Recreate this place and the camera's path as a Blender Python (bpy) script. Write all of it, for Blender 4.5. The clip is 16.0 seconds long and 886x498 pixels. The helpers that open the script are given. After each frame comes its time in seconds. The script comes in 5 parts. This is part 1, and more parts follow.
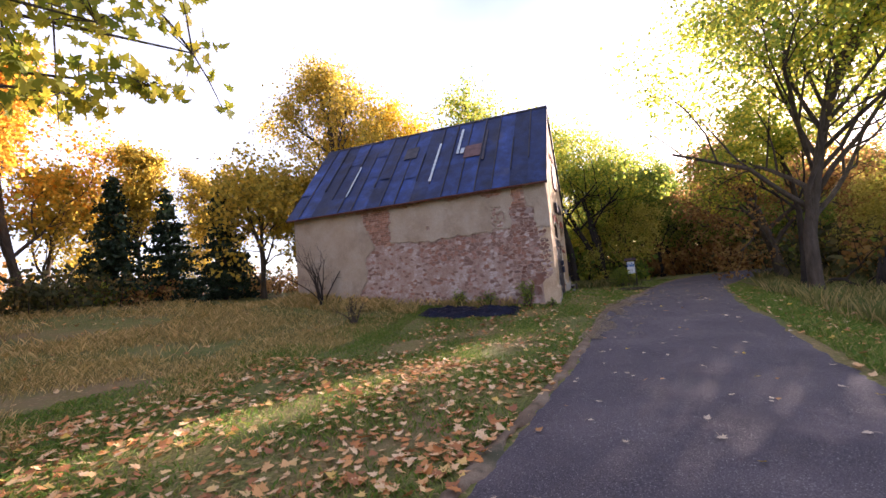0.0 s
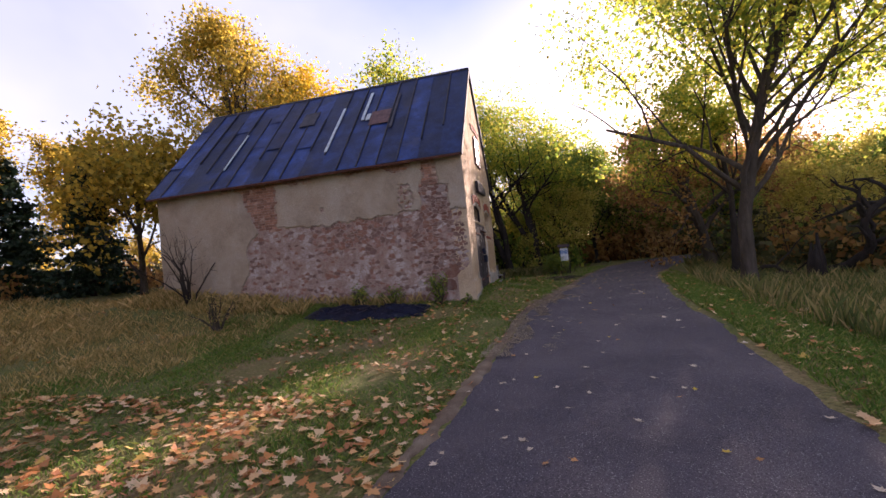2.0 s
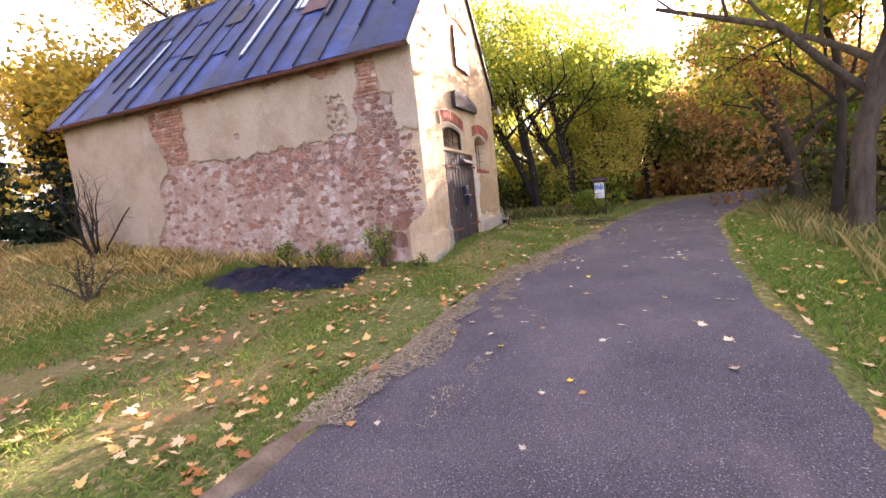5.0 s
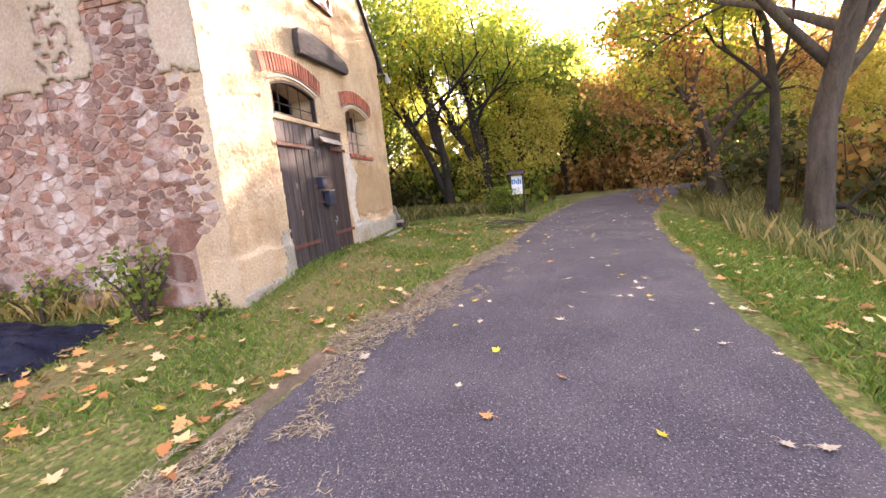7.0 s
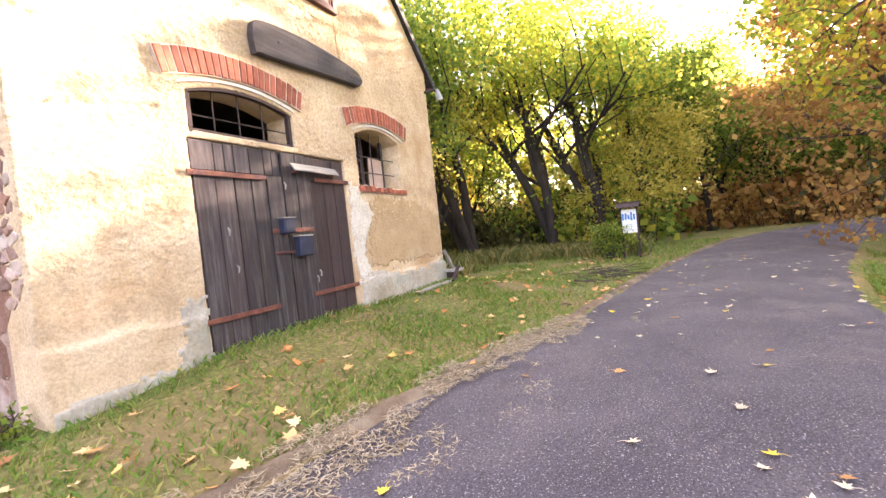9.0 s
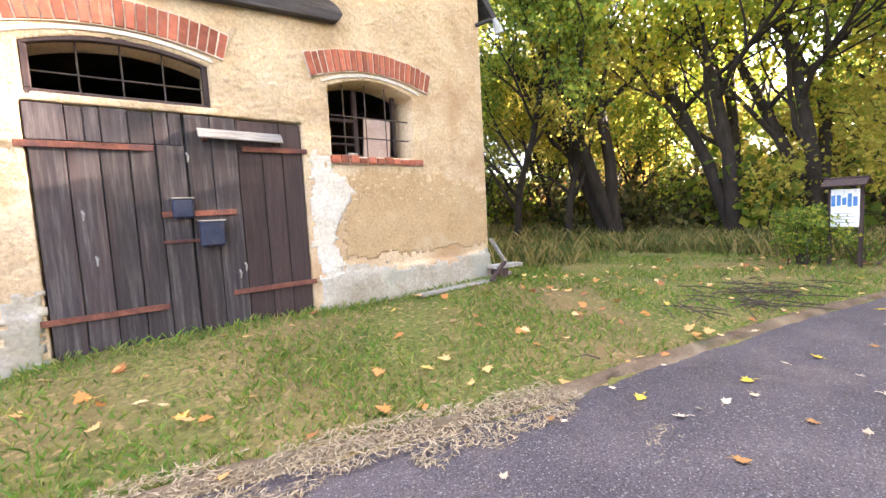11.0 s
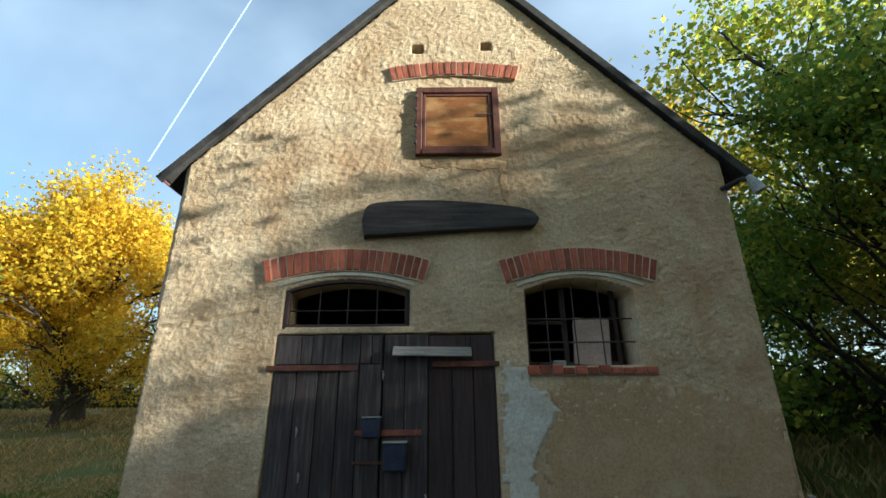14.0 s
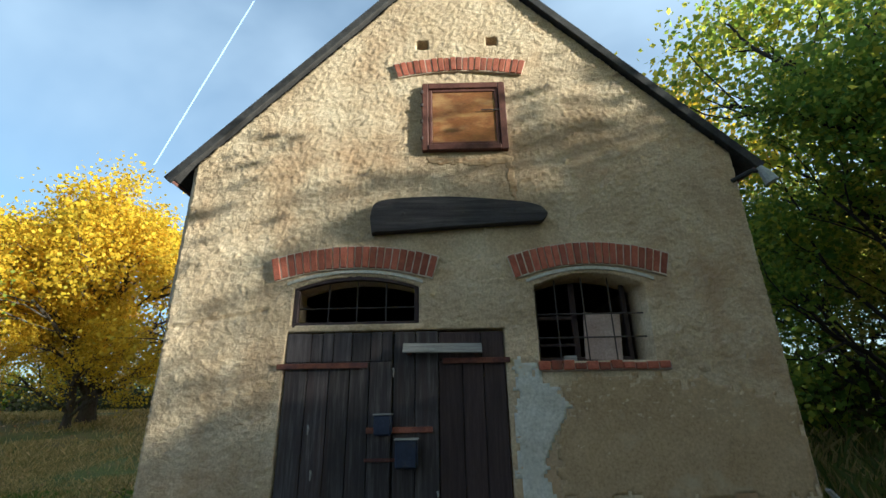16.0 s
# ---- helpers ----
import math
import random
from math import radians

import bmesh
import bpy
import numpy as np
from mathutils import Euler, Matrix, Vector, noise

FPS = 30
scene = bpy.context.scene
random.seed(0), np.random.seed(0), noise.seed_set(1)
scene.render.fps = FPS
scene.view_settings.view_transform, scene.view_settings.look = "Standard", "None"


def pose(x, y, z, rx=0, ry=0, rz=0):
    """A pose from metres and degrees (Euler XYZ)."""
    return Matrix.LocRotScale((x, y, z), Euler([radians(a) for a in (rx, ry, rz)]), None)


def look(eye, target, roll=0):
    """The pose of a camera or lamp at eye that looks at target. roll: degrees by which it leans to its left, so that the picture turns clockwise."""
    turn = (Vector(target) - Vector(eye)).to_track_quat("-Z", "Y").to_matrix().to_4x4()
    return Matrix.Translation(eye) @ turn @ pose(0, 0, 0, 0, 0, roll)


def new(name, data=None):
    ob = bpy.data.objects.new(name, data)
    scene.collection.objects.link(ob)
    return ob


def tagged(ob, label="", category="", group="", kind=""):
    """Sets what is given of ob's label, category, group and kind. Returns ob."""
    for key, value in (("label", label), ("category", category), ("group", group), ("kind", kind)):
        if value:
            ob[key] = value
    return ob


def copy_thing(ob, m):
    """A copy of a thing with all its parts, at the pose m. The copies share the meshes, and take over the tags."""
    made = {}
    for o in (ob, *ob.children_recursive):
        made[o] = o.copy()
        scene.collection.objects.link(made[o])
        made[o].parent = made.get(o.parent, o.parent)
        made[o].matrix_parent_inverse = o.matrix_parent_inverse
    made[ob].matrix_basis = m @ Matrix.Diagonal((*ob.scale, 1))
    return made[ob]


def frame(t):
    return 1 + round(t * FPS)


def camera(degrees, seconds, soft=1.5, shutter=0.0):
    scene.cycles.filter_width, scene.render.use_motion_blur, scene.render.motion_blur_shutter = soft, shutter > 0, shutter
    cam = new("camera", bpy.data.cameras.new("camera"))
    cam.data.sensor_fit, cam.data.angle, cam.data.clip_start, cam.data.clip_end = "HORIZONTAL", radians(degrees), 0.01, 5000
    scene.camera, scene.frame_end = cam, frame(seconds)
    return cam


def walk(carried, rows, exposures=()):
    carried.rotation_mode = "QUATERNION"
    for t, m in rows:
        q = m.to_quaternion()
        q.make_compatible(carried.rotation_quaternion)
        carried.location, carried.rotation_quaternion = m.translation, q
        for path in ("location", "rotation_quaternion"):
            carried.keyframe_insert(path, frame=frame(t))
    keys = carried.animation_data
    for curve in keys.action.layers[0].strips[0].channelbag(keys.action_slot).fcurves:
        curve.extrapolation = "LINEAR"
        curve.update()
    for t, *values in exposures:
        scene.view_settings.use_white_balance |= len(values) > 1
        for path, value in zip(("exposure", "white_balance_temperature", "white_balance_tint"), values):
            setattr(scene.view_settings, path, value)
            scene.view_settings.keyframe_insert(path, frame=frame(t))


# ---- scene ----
cam = camera(92.0, 16.0)
# seconds, x, y, z, yaw, pitch, roll
ROWS = [
    (0.0, -15.430, -1.459, 1.361, -69.88, 4.24, 5.06),
    (0.5, -14.688, -1.430, 1.374, -75.26, 6.56, 4.02),
    (1.0, -13.956, -1.605, 1.428, -77.62, 6.47, 4.77),
    (1.5, -13.231, -1.777, 1.427, -78.40, 2.47, 3.74),
    (2.0, -12.421, -2.013, 1.436, -76.99, 1.63, 5.57),
    (2.5, -11.610, -2.213, 1.374, -78.63, 0.36, 5.48),
    (3.0, -10.905, -2.607, 1.430, -80.03, -0.94, 8.20),
    (3.5, -10.079, -2.920, 1.417, -79.97, -3.09, 8.25),
    (4.0, -9.267, -3.198, 1.494, -76.06, -2.34, 5.28),
    (4.2, -9.114, -3.338, 1.489, -74.24, -3.28, 5.30),
    (6.3, -5.504, -3.310, 1.458, -68.53, -8.14, 5.68),
    (6.5, -5.102, -3.269, 1.367, -72.62, -6.89, 5.52),
    (7.0, -4.433, -3.360, 1.391, -80.03, -8.33, 5.72),
    (7.5, -3.680, -3.503, 1.402, -75.15, -8.33, 5.66),
    (8.0, -3.005, -3.589, 1.433, -76.14, -10.42, 7.73),
    (8.2, -2.662, -3.649, 1.308, -72.79, -7.65, 8.65),
    (10.3, 0.594, -4.855, 1.409, -50.82, -5.67, 5.24),
    (10.5, 0.938, -4.851, 1.385, -46.97, -7.32, 6.81),
    (11.0, 1.819, -4.981, 1.471, -38.19, -4.83, 3.10),
    (11.5, 2.562, -4.996, 1.398, -18.61, 3.08, 2.66),
    (12.0, 2.779, -4.760, 1.622, -11.54, 5.03, 2.35),
    (12.5, 3.087, -4.712, 1.711, -4.67, 9.39, -1.39),
    (13.0, 3.110, -4.691, 1.674, -2.91, 13.29, 1.00),
    (13.5, 3.163, -4.708, 1.798, -2.52, 18.57, 0.12),
    (14.0, 3.144, -4.698, 1.899, 0.04, 19.55, 0.47),
    (14.5, 3.118, -4.686, 1.920, 0.39, 20.16, 1.25),
    (15.0, 3.115, -4.691, 1.930, 0.85, 20.64, 1.44),
    (15.5, 3.089, -4.669, 1.904, 0.93, 19.40, 0.81),
    (16.0, 3.103, -4.670, 1.882, 0.93, 19.37, 0.99),
]
EXPOSURES = [(0.0, 2.30, 6100, 32), (0.5, 1.74, 6250, 32), (1.0, 1.10, 6200, 31), (1.5, 1.14, 6150, 33), (2.0, 1.75, 6100, 35), (2.5, 2.22, 6100, 36), (3.0, 2.58, 6100, 37), (3.5, 3.02, 6200, 36), (4.0, 3.20, 6300, 36), (6.5, 3.85, 6700, 32), (8.0, 4.12, 6700, 29), (10.5, 4.55, 6400, 23), (11.0, 4.55, 6350, 22), (12.0, 3.50, 5950, 16), (12.5, 2.75, 5550, 12), (13.0, 2.12, 5500, 8), (13.5, 1.66, 5350, -3), (16.0, 1.50, 5150, -5)]
walk(cam, [(t, pose(x, y, z, 90 + pitch, roll, yaw)) for t, x, y, z, yaw, pitch, roll in ROWS], EXPOSURES)

# ---- world and sun ----
SUN_AZ, SUN_EL = -19.6, 13.5
world = bpy.data.worlds.new("sky")
scene.world = world
world.use_nodes = True
wn = world.node_tree.nodes
sky = wn.new("ShaderNodeTexSky")
sky.sky_type = "NISHITA"
sky.sun_disc = False
sky.sun_elevation = radians(SUN_EL)
sky.sun_rotation = radians(90 - SUN_AZ)
# thin high cloud, drawn out in wisps
wl = world.node_tree.links
sky_co = wn.new("ShaderNodeTexCoord")
sky_map = wn.new("ShaderNodeMapping")
sky_map.inputs["Scale"].default_value = (1.0, 1.4, 1.8)
sky_map.inputs["Rotation"].default_value = (0.2, 0.35, 0.6)
wl.new(sky_co.outputs["Generated"], sky_map.inputs["Vector"])
wisps = wn.new("ShaderNodeTexNoise")
wisps.inputs["Scale"].default_value, wisps.inputs["Detail"].default_value, wisps.inputs["Roughness"].default_value = 1.3, 5, 0.45
wisps.inputs["Distortion"].default_value = 0.2
wl.new(sky_map.outputs[0], wisps.inputs["Vector"])
veil = wn.new("ShaderNodeMapRange")
veil.inputs["From Min"].default_value, veil.inputs["From Max"].default_value, veil.inputs["To Max"].default_value = 0.30, 0.70, 0.80
wl.new(wisps.outputs["Fac"], veil.inputs["Value"])
cloud_mix = wn.new("ShaderNodeMix")
cloud_mix.data_type = "RGBA"
cloud_mix.inputs[7].default_value = (5.0, 5.2, 5.6, 1)
wl.new(veil.outputs[0], cloud_mix.inputs[0])
wl.new(sky.outputs[0], cloud_mix.inputs[6])
wl.new(cloud_mix.outputs[2], wn["Background"].inputs[0])
wn["Background"].inputs[1].default_value = 0.066
sun_way = Vector((math.cos(radians(SUN_EL)) * math.cos(radians(SUN_AZ)), math.cos(radians(SUN_EL)) * math.sin(radians(SUN_AZ)), math.sin(radians(SUN_EL))))
sun = new("sun", bpy.data.lights.new("sun", "SUN"))
sun.data.energy, sun.data.angle, sun.data.color = 5.0, radians(0.6), (1.0, 0.84, 0.62)
sun.matrix_world = look(sun_way * 100, (0, 0, 0))

# ---- materials ----
def material(name):
    m = bpy.data.materials.new(name)
    m.use_nodes = True
    return m, m.node_tree.nodes, m.node_tree.links, m.node_tree.nodes["Principled BSDF"]


def ramp_node(nodes, stops):
    r = nodes.new("ShaderNodeValToRGB")
    while len(r.color_ramp.elements) < len(stops):
        r.color_ramp.elements.new(0.5)
    for e, (p, c) in zip(r.color_ramp.elements, stops):
        e.position, e.color = p, (*c, 1)
    return r


def noise_node(nodes, links, vec, scale, detail=5, rough=0.6):
    n = nodes.new("ShaderNodeTexNoise")
    n.inputs["Scale"].default_value, n.inputs["Detail"].default_value, n.inputs["Roughness"].default_value = scale, detail, rough
    links.new(vec, n.inputs["Vector"])
    return n.outputs["Fac"]


def mix_node(nodes, links, fac, a, b, blend="MIX"):
    n = nodes.new("ShaderNodeMix")
    n.data_type, n.blend_type = "RGBA", blend
    for v, i in ((fac, 0), (a, 6), (b, 7)):
        if hasattr(v, "is_output"):
            links.new(v, n.inputs[i])
        elif i == 0:
            n.inputs[0].default_value = v
        else:
            n.inputs[i].default_value = (*v, 1)
    return n.outputs[2]


def surface(name, stops, scale=3.0, rough=0.85, bump=0.3, fine=40.0, stain=None, stain_scale=0.7, stain_at=(0.5, 0.65), stretch=(1, 1, 1), metal=0.0, vary=0.0, island=False, bump_dist=0.01, spec=0.3, coords="Object", specks=None, contrast=1.0):
    """A worn surface: a broad tone ramp, stains, a per-piece shift of value and fine relief."""
    m, nodes, links, p = material(name)
    tc = nodes.new("ShaderNodeTexCoord")
    mp = nodes.new("ShaderNodeMapping")
    mp.inputs["Scale"].default_value = stretch
    links.new(tc.outputs[coords], mp.inputs["Vector"])
    v = mp.outputs[0]
    broad = noise_node(nodes, links, v, scale)
    r = ramp_node(nodes, stops)
    links.new(broad, r.inputs[0])
    col = r.outputs[0]
    grain = noise_node(nodes, links, v, fine, 4, 0.7)
    gr = ramp_node(nodes, [(0.3, (1 - 0.28 * contrast,) * 3), (0.7, (1 + 0.2 * contrast,) * 3)])
    links.new(grain, gr.inputs[0])
    col = mix_node(nodes, links, 1.0, col, gr.outputs[0], "MULTIPLY")
    if stain:
        s = noise_node(nodes, links, v, stain_scale, 6, 0.65)
        sr = ramp_node(nodes, [(stain_at[0], (0, 0, 0)), (stain_at[1], (1, 1, 1))])
        links.new(s, sr.inputs[0])
        col = mix_node(nodes, links, sr.outputs[0], col, stain)
    if specks:
        sp = noise_node(nodes, links, v, specks[0], 1, 0.5)
        spr = ramp_node(nodes, [(specks[2], (0, 0, 0)), (specks[2] + 0.05, (1, 1, 1))])
        links.new(sp, spr.inputs[0])
        col = mix_node(nodes, links, spr.outputs[0], col, specks[1])
    if vary:
        if island:
            rnd = nodes.new("ShaderNodeNewGeometry").outputs["Random Per Island"]
        else:
            rnd = nodes.new("ShaderNodeObjectInfo").outputs["Random"]
        vr = ramp_node(nodes, [(0.0, (1 - vary,) * 3), (1.0, (1 + vary,) * 3)])
        links.new(rnd, vr.inputs[0])
        col = mix_node(nodes, links, 1.0, col, vr.outputs[0], "MULTIPLY")
    links.new(col, p.inputs["Base Color"])
    p.inputs["Roughness"].default_value, p.inputs["Metallic"].default_value = rough, metal
    p.inputs["Specular IOR Level"].default_value = spec
    b = nodes.new("ShaderNodeBump")
    b.inputs["Strength"].default_value, b.inputs["Distance"].default_value = bump, bump_dist
    links.new(grain, b.inputs["Height"])
    links.new(b.outputs[0], p.inputs["Normal"])
    return m


def leaf_material(name, stops, through_light=0.45):
    """Leaves: each a tone of its own, light passing through them."""
    m, nodes, links, p = material(name)
    rnd = nodes.new("ShaderNodeNewGeometry").outputs["Random Per Island"]
    r = ramp_node(nodes, stops)
    links.new(rnd, r.inputs[0])
    links.new(r.outputs[0], p.inputs["Base Color"])
    p.inputs["Roughness"].default_value = 0.6
    p.inputs["Specular IOR Level"].default_value = 0.25
    tr = nodes.new("ShaderNodeBsdfTranslucent")
    links.new(r.outputs[0], tr.inputs[0])
    mx = nodes.new("ShaderNodeMixShader")
    mx.inputs[0].default_value = through_light
    links.new(p.outputs[0], mx.inputs[1])
    links.new(tr.outputs[0], mx.inputs[2])
    links.new(mx.outputs[0], nodes["Material Output"].inputs[0])
    return m


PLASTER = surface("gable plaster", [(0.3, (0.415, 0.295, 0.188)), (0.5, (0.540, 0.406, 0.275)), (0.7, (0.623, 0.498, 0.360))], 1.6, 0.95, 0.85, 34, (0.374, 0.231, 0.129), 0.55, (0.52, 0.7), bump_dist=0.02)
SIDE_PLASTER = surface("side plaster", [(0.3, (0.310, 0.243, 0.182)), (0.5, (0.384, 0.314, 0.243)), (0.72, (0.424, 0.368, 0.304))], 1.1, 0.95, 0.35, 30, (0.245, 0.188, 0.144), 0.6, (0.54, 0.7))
BARE_PLASTER = surface("smooth patch plaster", [(0.3, (0.339, 0.228, 0.130)), (0.6, (0.419, 0.294, 0.177))], 2.0, 0.95, 0.3, 35, (0.459, 0.361, 0.251), 1.2, (0.55, 0.7))
WHITE_PLASTER = surface("pale lime plaster", [(0.3, (0.46, 0.41, 0.35)), (0.6, (0.60, 0.56, 0.52))], 2.5, 0.95, 0.4, 30, (0.50, 0.46, 0.40), 1.5, (0.5, 0.65))
MORTAR = surface("old mortar", [(0.3, (0.285, 0.190, 0.152)), (0.7, (0.437, 0.332, 0.285))], 5.0, 1.0, 0.8, 45, bump_dist=0.02)
STONES = [
    surface("red sandstone", [(0.3, (0.189, 0.090, 0.065)), (0.7, (0.292, 0.159, 0.120))], 6.0, 0.95, 0.9, 34, (0.396, 0.310, 0.284), 2.2, (0.5, 0.68), vary=0.3, bump_dist=0.02),
    surface("pale pink stone", [(0.3, (0.267, 0.163, 0.125)), (0.7, (0.404, 0.292, 0.249))], 6.0, 0.95, 0.9, 34, (0.464, 0.396, 0.370), 2.0, (0.44, 0.6), vary=0.25, bump_dist=0.02),
    surface("grey purple stone", [(0.3, (0.163, 0.095, 0.077)), (0.7, (0.258, 0.163, 0.138))], 6.0, 0.95, 0.9, 34, (0.396, 0.327, 0.310), 2.0, (0.58, 0.7), vary=0.2, bump_dist=0.02),
]
BRICK = surface("red brick", [(0.3, (0.26, 0.07, 0.045)), (0.7, (0.40, 0.13, 0.08))], 14.0, 0.9, 0.6, 80, (0.20, 0.09, 0.07), 5.0, (0.55, 0.7), vary=0.3)
OLD_BRICK = surface("weathered brick", [(0.3, (0.24, 0.12, 0.08)), (0.7, (0.40, 0.23, 0.17))], 10.0, 0.95, 0.6, 60, (0.45, 0.36, 0.30), 3.0, (0.54, 0.7), vary=0.35, island=True)
PLINTH = surface("grey flaking lime", [(0.3, (0.279, 0.238, 0.180)), (0.5, (0.353, 0.312, 0.262)), (0.7, (0.443, 0.410, 0.369))], 2.2, 0.95, 0.6, 26, (0.271, 0.279, 0.246), 1.3, (0.5, 0.66), bump_dist=0.02)
JOINT = surface("pale joint mortar", [(0.3, (0.50, 0.38, 0.30)), (0.7, (0.66, 0.56, 0.47))], 12.0, 0.95, 0.5, 60)
DOOR_WOOD = surface("weathered door wood", [(0.25, (0.027, 0.021, 0.024)), (0.5, (0.058, 0.047, 0.050)), (0.75, (0.128, 0.109, 0.109))], 5.0, 0.85, 0.6, 45, (0.053, 0.034, 0.034), 1.2, (0.52, 0.68), (6, 6, 0.35), vary=0.3)
DARK_WOOD = surface("dark stained wood", [(0.3, (0.032, 0.020, 0.021)), (0.7, (0.070, 0.045, 0.045))], 5.0, 0.8, 0.5, 45, stretch=(6, 6, 0.35), vary=0.25)
GREY_WOOD = surface("grey bare timber", [(0.3, (0.180, 0.162, 0.153)), (0.7, (0.378, 0.351, 0.324))], 5.0, 0.9, 0.6, 50, (0.126, 0.108, 0.099), 2.0, (0.55, 0.7), (0.5, 6, 6), vary=0.2)
SIGN_WOOD = surface("blackened board", [(0.3, (0.030, 0.025, 0.027)), (0.7, (0.072, 0.060, 0.063))], 4.0, 0.8, 0.6, 40, (0.108, 0.093, 0.090), 1.5, (0.56, 0.72), (0.5, 6, 6))
RUST = surface("rusted iron", [(0.3, (0.10, 0.035, 0.025)), (0.7, (0.20, 0.075, 0.05))], 10.0, 0.8, 0.5, 70, (0.07, 0.03, 0.03), 4.0)
IRON = surface("dark iron bar", [(0.3, (0.05, 0.04, 0.04)), (0.7, (0.10, 0.075, 0.07))], 20.0, 0.7, 0.3, 80, metal=0.4)
BLUE_BOX = surface("dark blue painted metal", [(0.3, (0.014, 0.018, 0.041)), (0.7, (0.028, 0.033, 0.063))], 10.0, 0.6, 0.3, 60, (0.050, 0.039, 0.039), 6.0, (0.6, 0.7))
HATCH = surface("varnished brown hatch", [(0.3, (0.16, 0.055, 0.02)), (0.7, (0.32, 0.13, 0.05))], 3.0, 0.28, 0.15, 30, (0.42, 0.24, 0.10), 2.5, (0.5, 0.68), (1, 1, 2.5), spec=0.6)
HATCH_FRAME = surface("brown window frame paint", [(0.3, (0.07, 0.025, 0.02)), (0.7, (0.14, 0.055, 0.04))], 8.0, 0.6, 0.3, 50)
RUST_STAIN = surface("rust run", [(0.3, (0.36, 0.21, 0.11)), (0.7, (0.48, 0.34, 0.21))], 6.0, 0.95, 0.3, 40)
ROOF = surface("weathered blue-grey roof sheet", [(0.3, (0.006, 0.013, 0.046)), (0.5, (0.010, 0.026, 0.101)), (0.72, (0.024, 0.060, 0.223))], 1.4, 0.5, 0.3, 18, (0.045, 0.045, 0.076), 0.9, (0.58, 0.74), (1, 1, 1), vary=0.6, spec=0.22, bump_dist=0.03)
ROOF_SEAM = surface("dark roof batten", [(0.3, (0.022, 0.022, 0.03)), (0.7, (0.06, 0.055, 0.065))], 4.0, 0.7, 0.3, 40, vary=0.3)
ROOF_PALE = surface("bright bare tin strip", [(0.3, (0.32, 0.38, 0.42)), (0.7, (0.55, 0.62, 0.66))], 6.0, 0.45, 0.3, 40)
ROOF_RED = surface("rusty patch of roofing", [(0.3, (0.09, 0.05, 0.05)), (0.7, (0.17, 0.10, 0.095))], 6.0, 0.8, 0.3, 40)
FASCIA = surface("red-brown eave board", [(0.3, (0.13, 0.05, 0.045)), (0.7, (0.24, 0.12, 0.10))], 5.0, 0.85, 0.4, 40)
BLACK_BOARD = surface("dark verge board", [(0.3, (0.02, 0.018, 0.02)), (0.7, (0.055, 0.05, 0.05))], 5.0, 0.8, 0.3, 40)
INNER = surface("dusty inner wall", [(0.3, (0.10, 0.09, 0.08)), (0.7, (0.18, 0.16, 0.14))], 2.0, 0.95, 0.3, 30)
TARP = surface("black plastic sheet", [(0.3, (0.006, 0.007, 0.016)), (0.7, (0.014, 0.016, 0.034))], 4.0, 0.34, 0.7, 14, (0.10, 0.10, 0.13), 3.4, (0.64, 0.72), spec=0.10, bump_dist=0.03)
ASPHALT = surface("worn asphalt", [(0.3, (0.061, 0.051, 0.063)), (0.5, (0.085, 0.071, 0.084)), (0.72, (0.122, 0.101, 0.111))], 0.8, 0.85, 0.8, 70, (0.170, 0.131, 0.131), 0.45, (0.56, 0.75), bump_dist=0.02, specks=(78, (0.25, 0.235, 0.235), 0.635), contrast=2.3)
GROUND = surface("meadow turf", [(0.30, (0.094, 0.118, 0.026)), (0.50, (0.147, 0.158, 0.038)), (0.62, (0.211, 0.175, 0.060)), (0.76, (0.294, 0.208, 0.091))], 0.5, 1.0, 1.0, 22, (0.200, 0.140, 0.065), 0.22, (0.52, 0.66), bump_dist=0.05, specks=(14, (0.306, 0.213, 0.100), 0.62), contrast=2.2)
DIRT = surface("dirt and dry needles", [(0.3, (0.10, 0.068, 0.045)), (0.5, (0.17, 0.12, 0.08)), (0.7, (0.26, 0.20, 0.14))], 2.5, 1.0, 0.8, 60, (0.07, 0.07, 0.04), 1.5, (0.55, 0.68), bump_dist=0.02)
BARK = surface("grey-brown bark", [(0.3, (0.045, 0.034, 0.026)), (0.7, (0.12, 0.095, 0.075))], 3.0, 0.95, 0.9, 22, (0.10, 0.11, 0.06), 1.0, (0.58, 0.72), (2, 2, 0.5), bump_dist=0.04)
# Darker than BARK: the dimness of backlit trunks is put into the colour.
DARK_BARK = surface("backlit dark bark", [(0.3, (0.020, 0.016, 0.014)), (0.7, (0.055, 0.042, 0.036))], 3.0, 0.95, 0.9, 22, stretch=(2, 2, 0.5), bump_dist=0.04)
SIGN_WHITE = surface("white notice sheet", [(0.3, (0.72, 0.73, 0.75)), (0.7, (0.80, 0.81, 0.82))], 3.0, 0.5, 0.05, 30)
SIGN_BLUE = surface("blue print", [(0.3, (0.05, 0.16, 0.42)), (0.7, (0.08, 0.22, 0.50))], 6.0, 0.5, 0.05, 30)
LAMP_GREY = surface("pale grey lamp housing", [(0.3, (0.30, 0.31, 0.32)), (0.7, (0.42, 0.43, 0.44))], 8.0, 0.5, 0.1, 50)
GREEN_YELLOW = leaf_material("green and yellow leaves", [(0.0, (0.169, 0.260, 0.039)), (0.45, (0.312, 0.377, 0.052)), (0.8, (0.572, 0.520, 0.065)), (1.0, (0.754, 0.611, 0.078))], 0.7)
DEEP_GREEN = leaf_material("deep green leaves", [(0.0, (0.112, 0.188, 0.038)), (0.6, (0.225, 0.315, 0.053)), (1.0, (0.510, 0.495, 0.075))], 0.68)
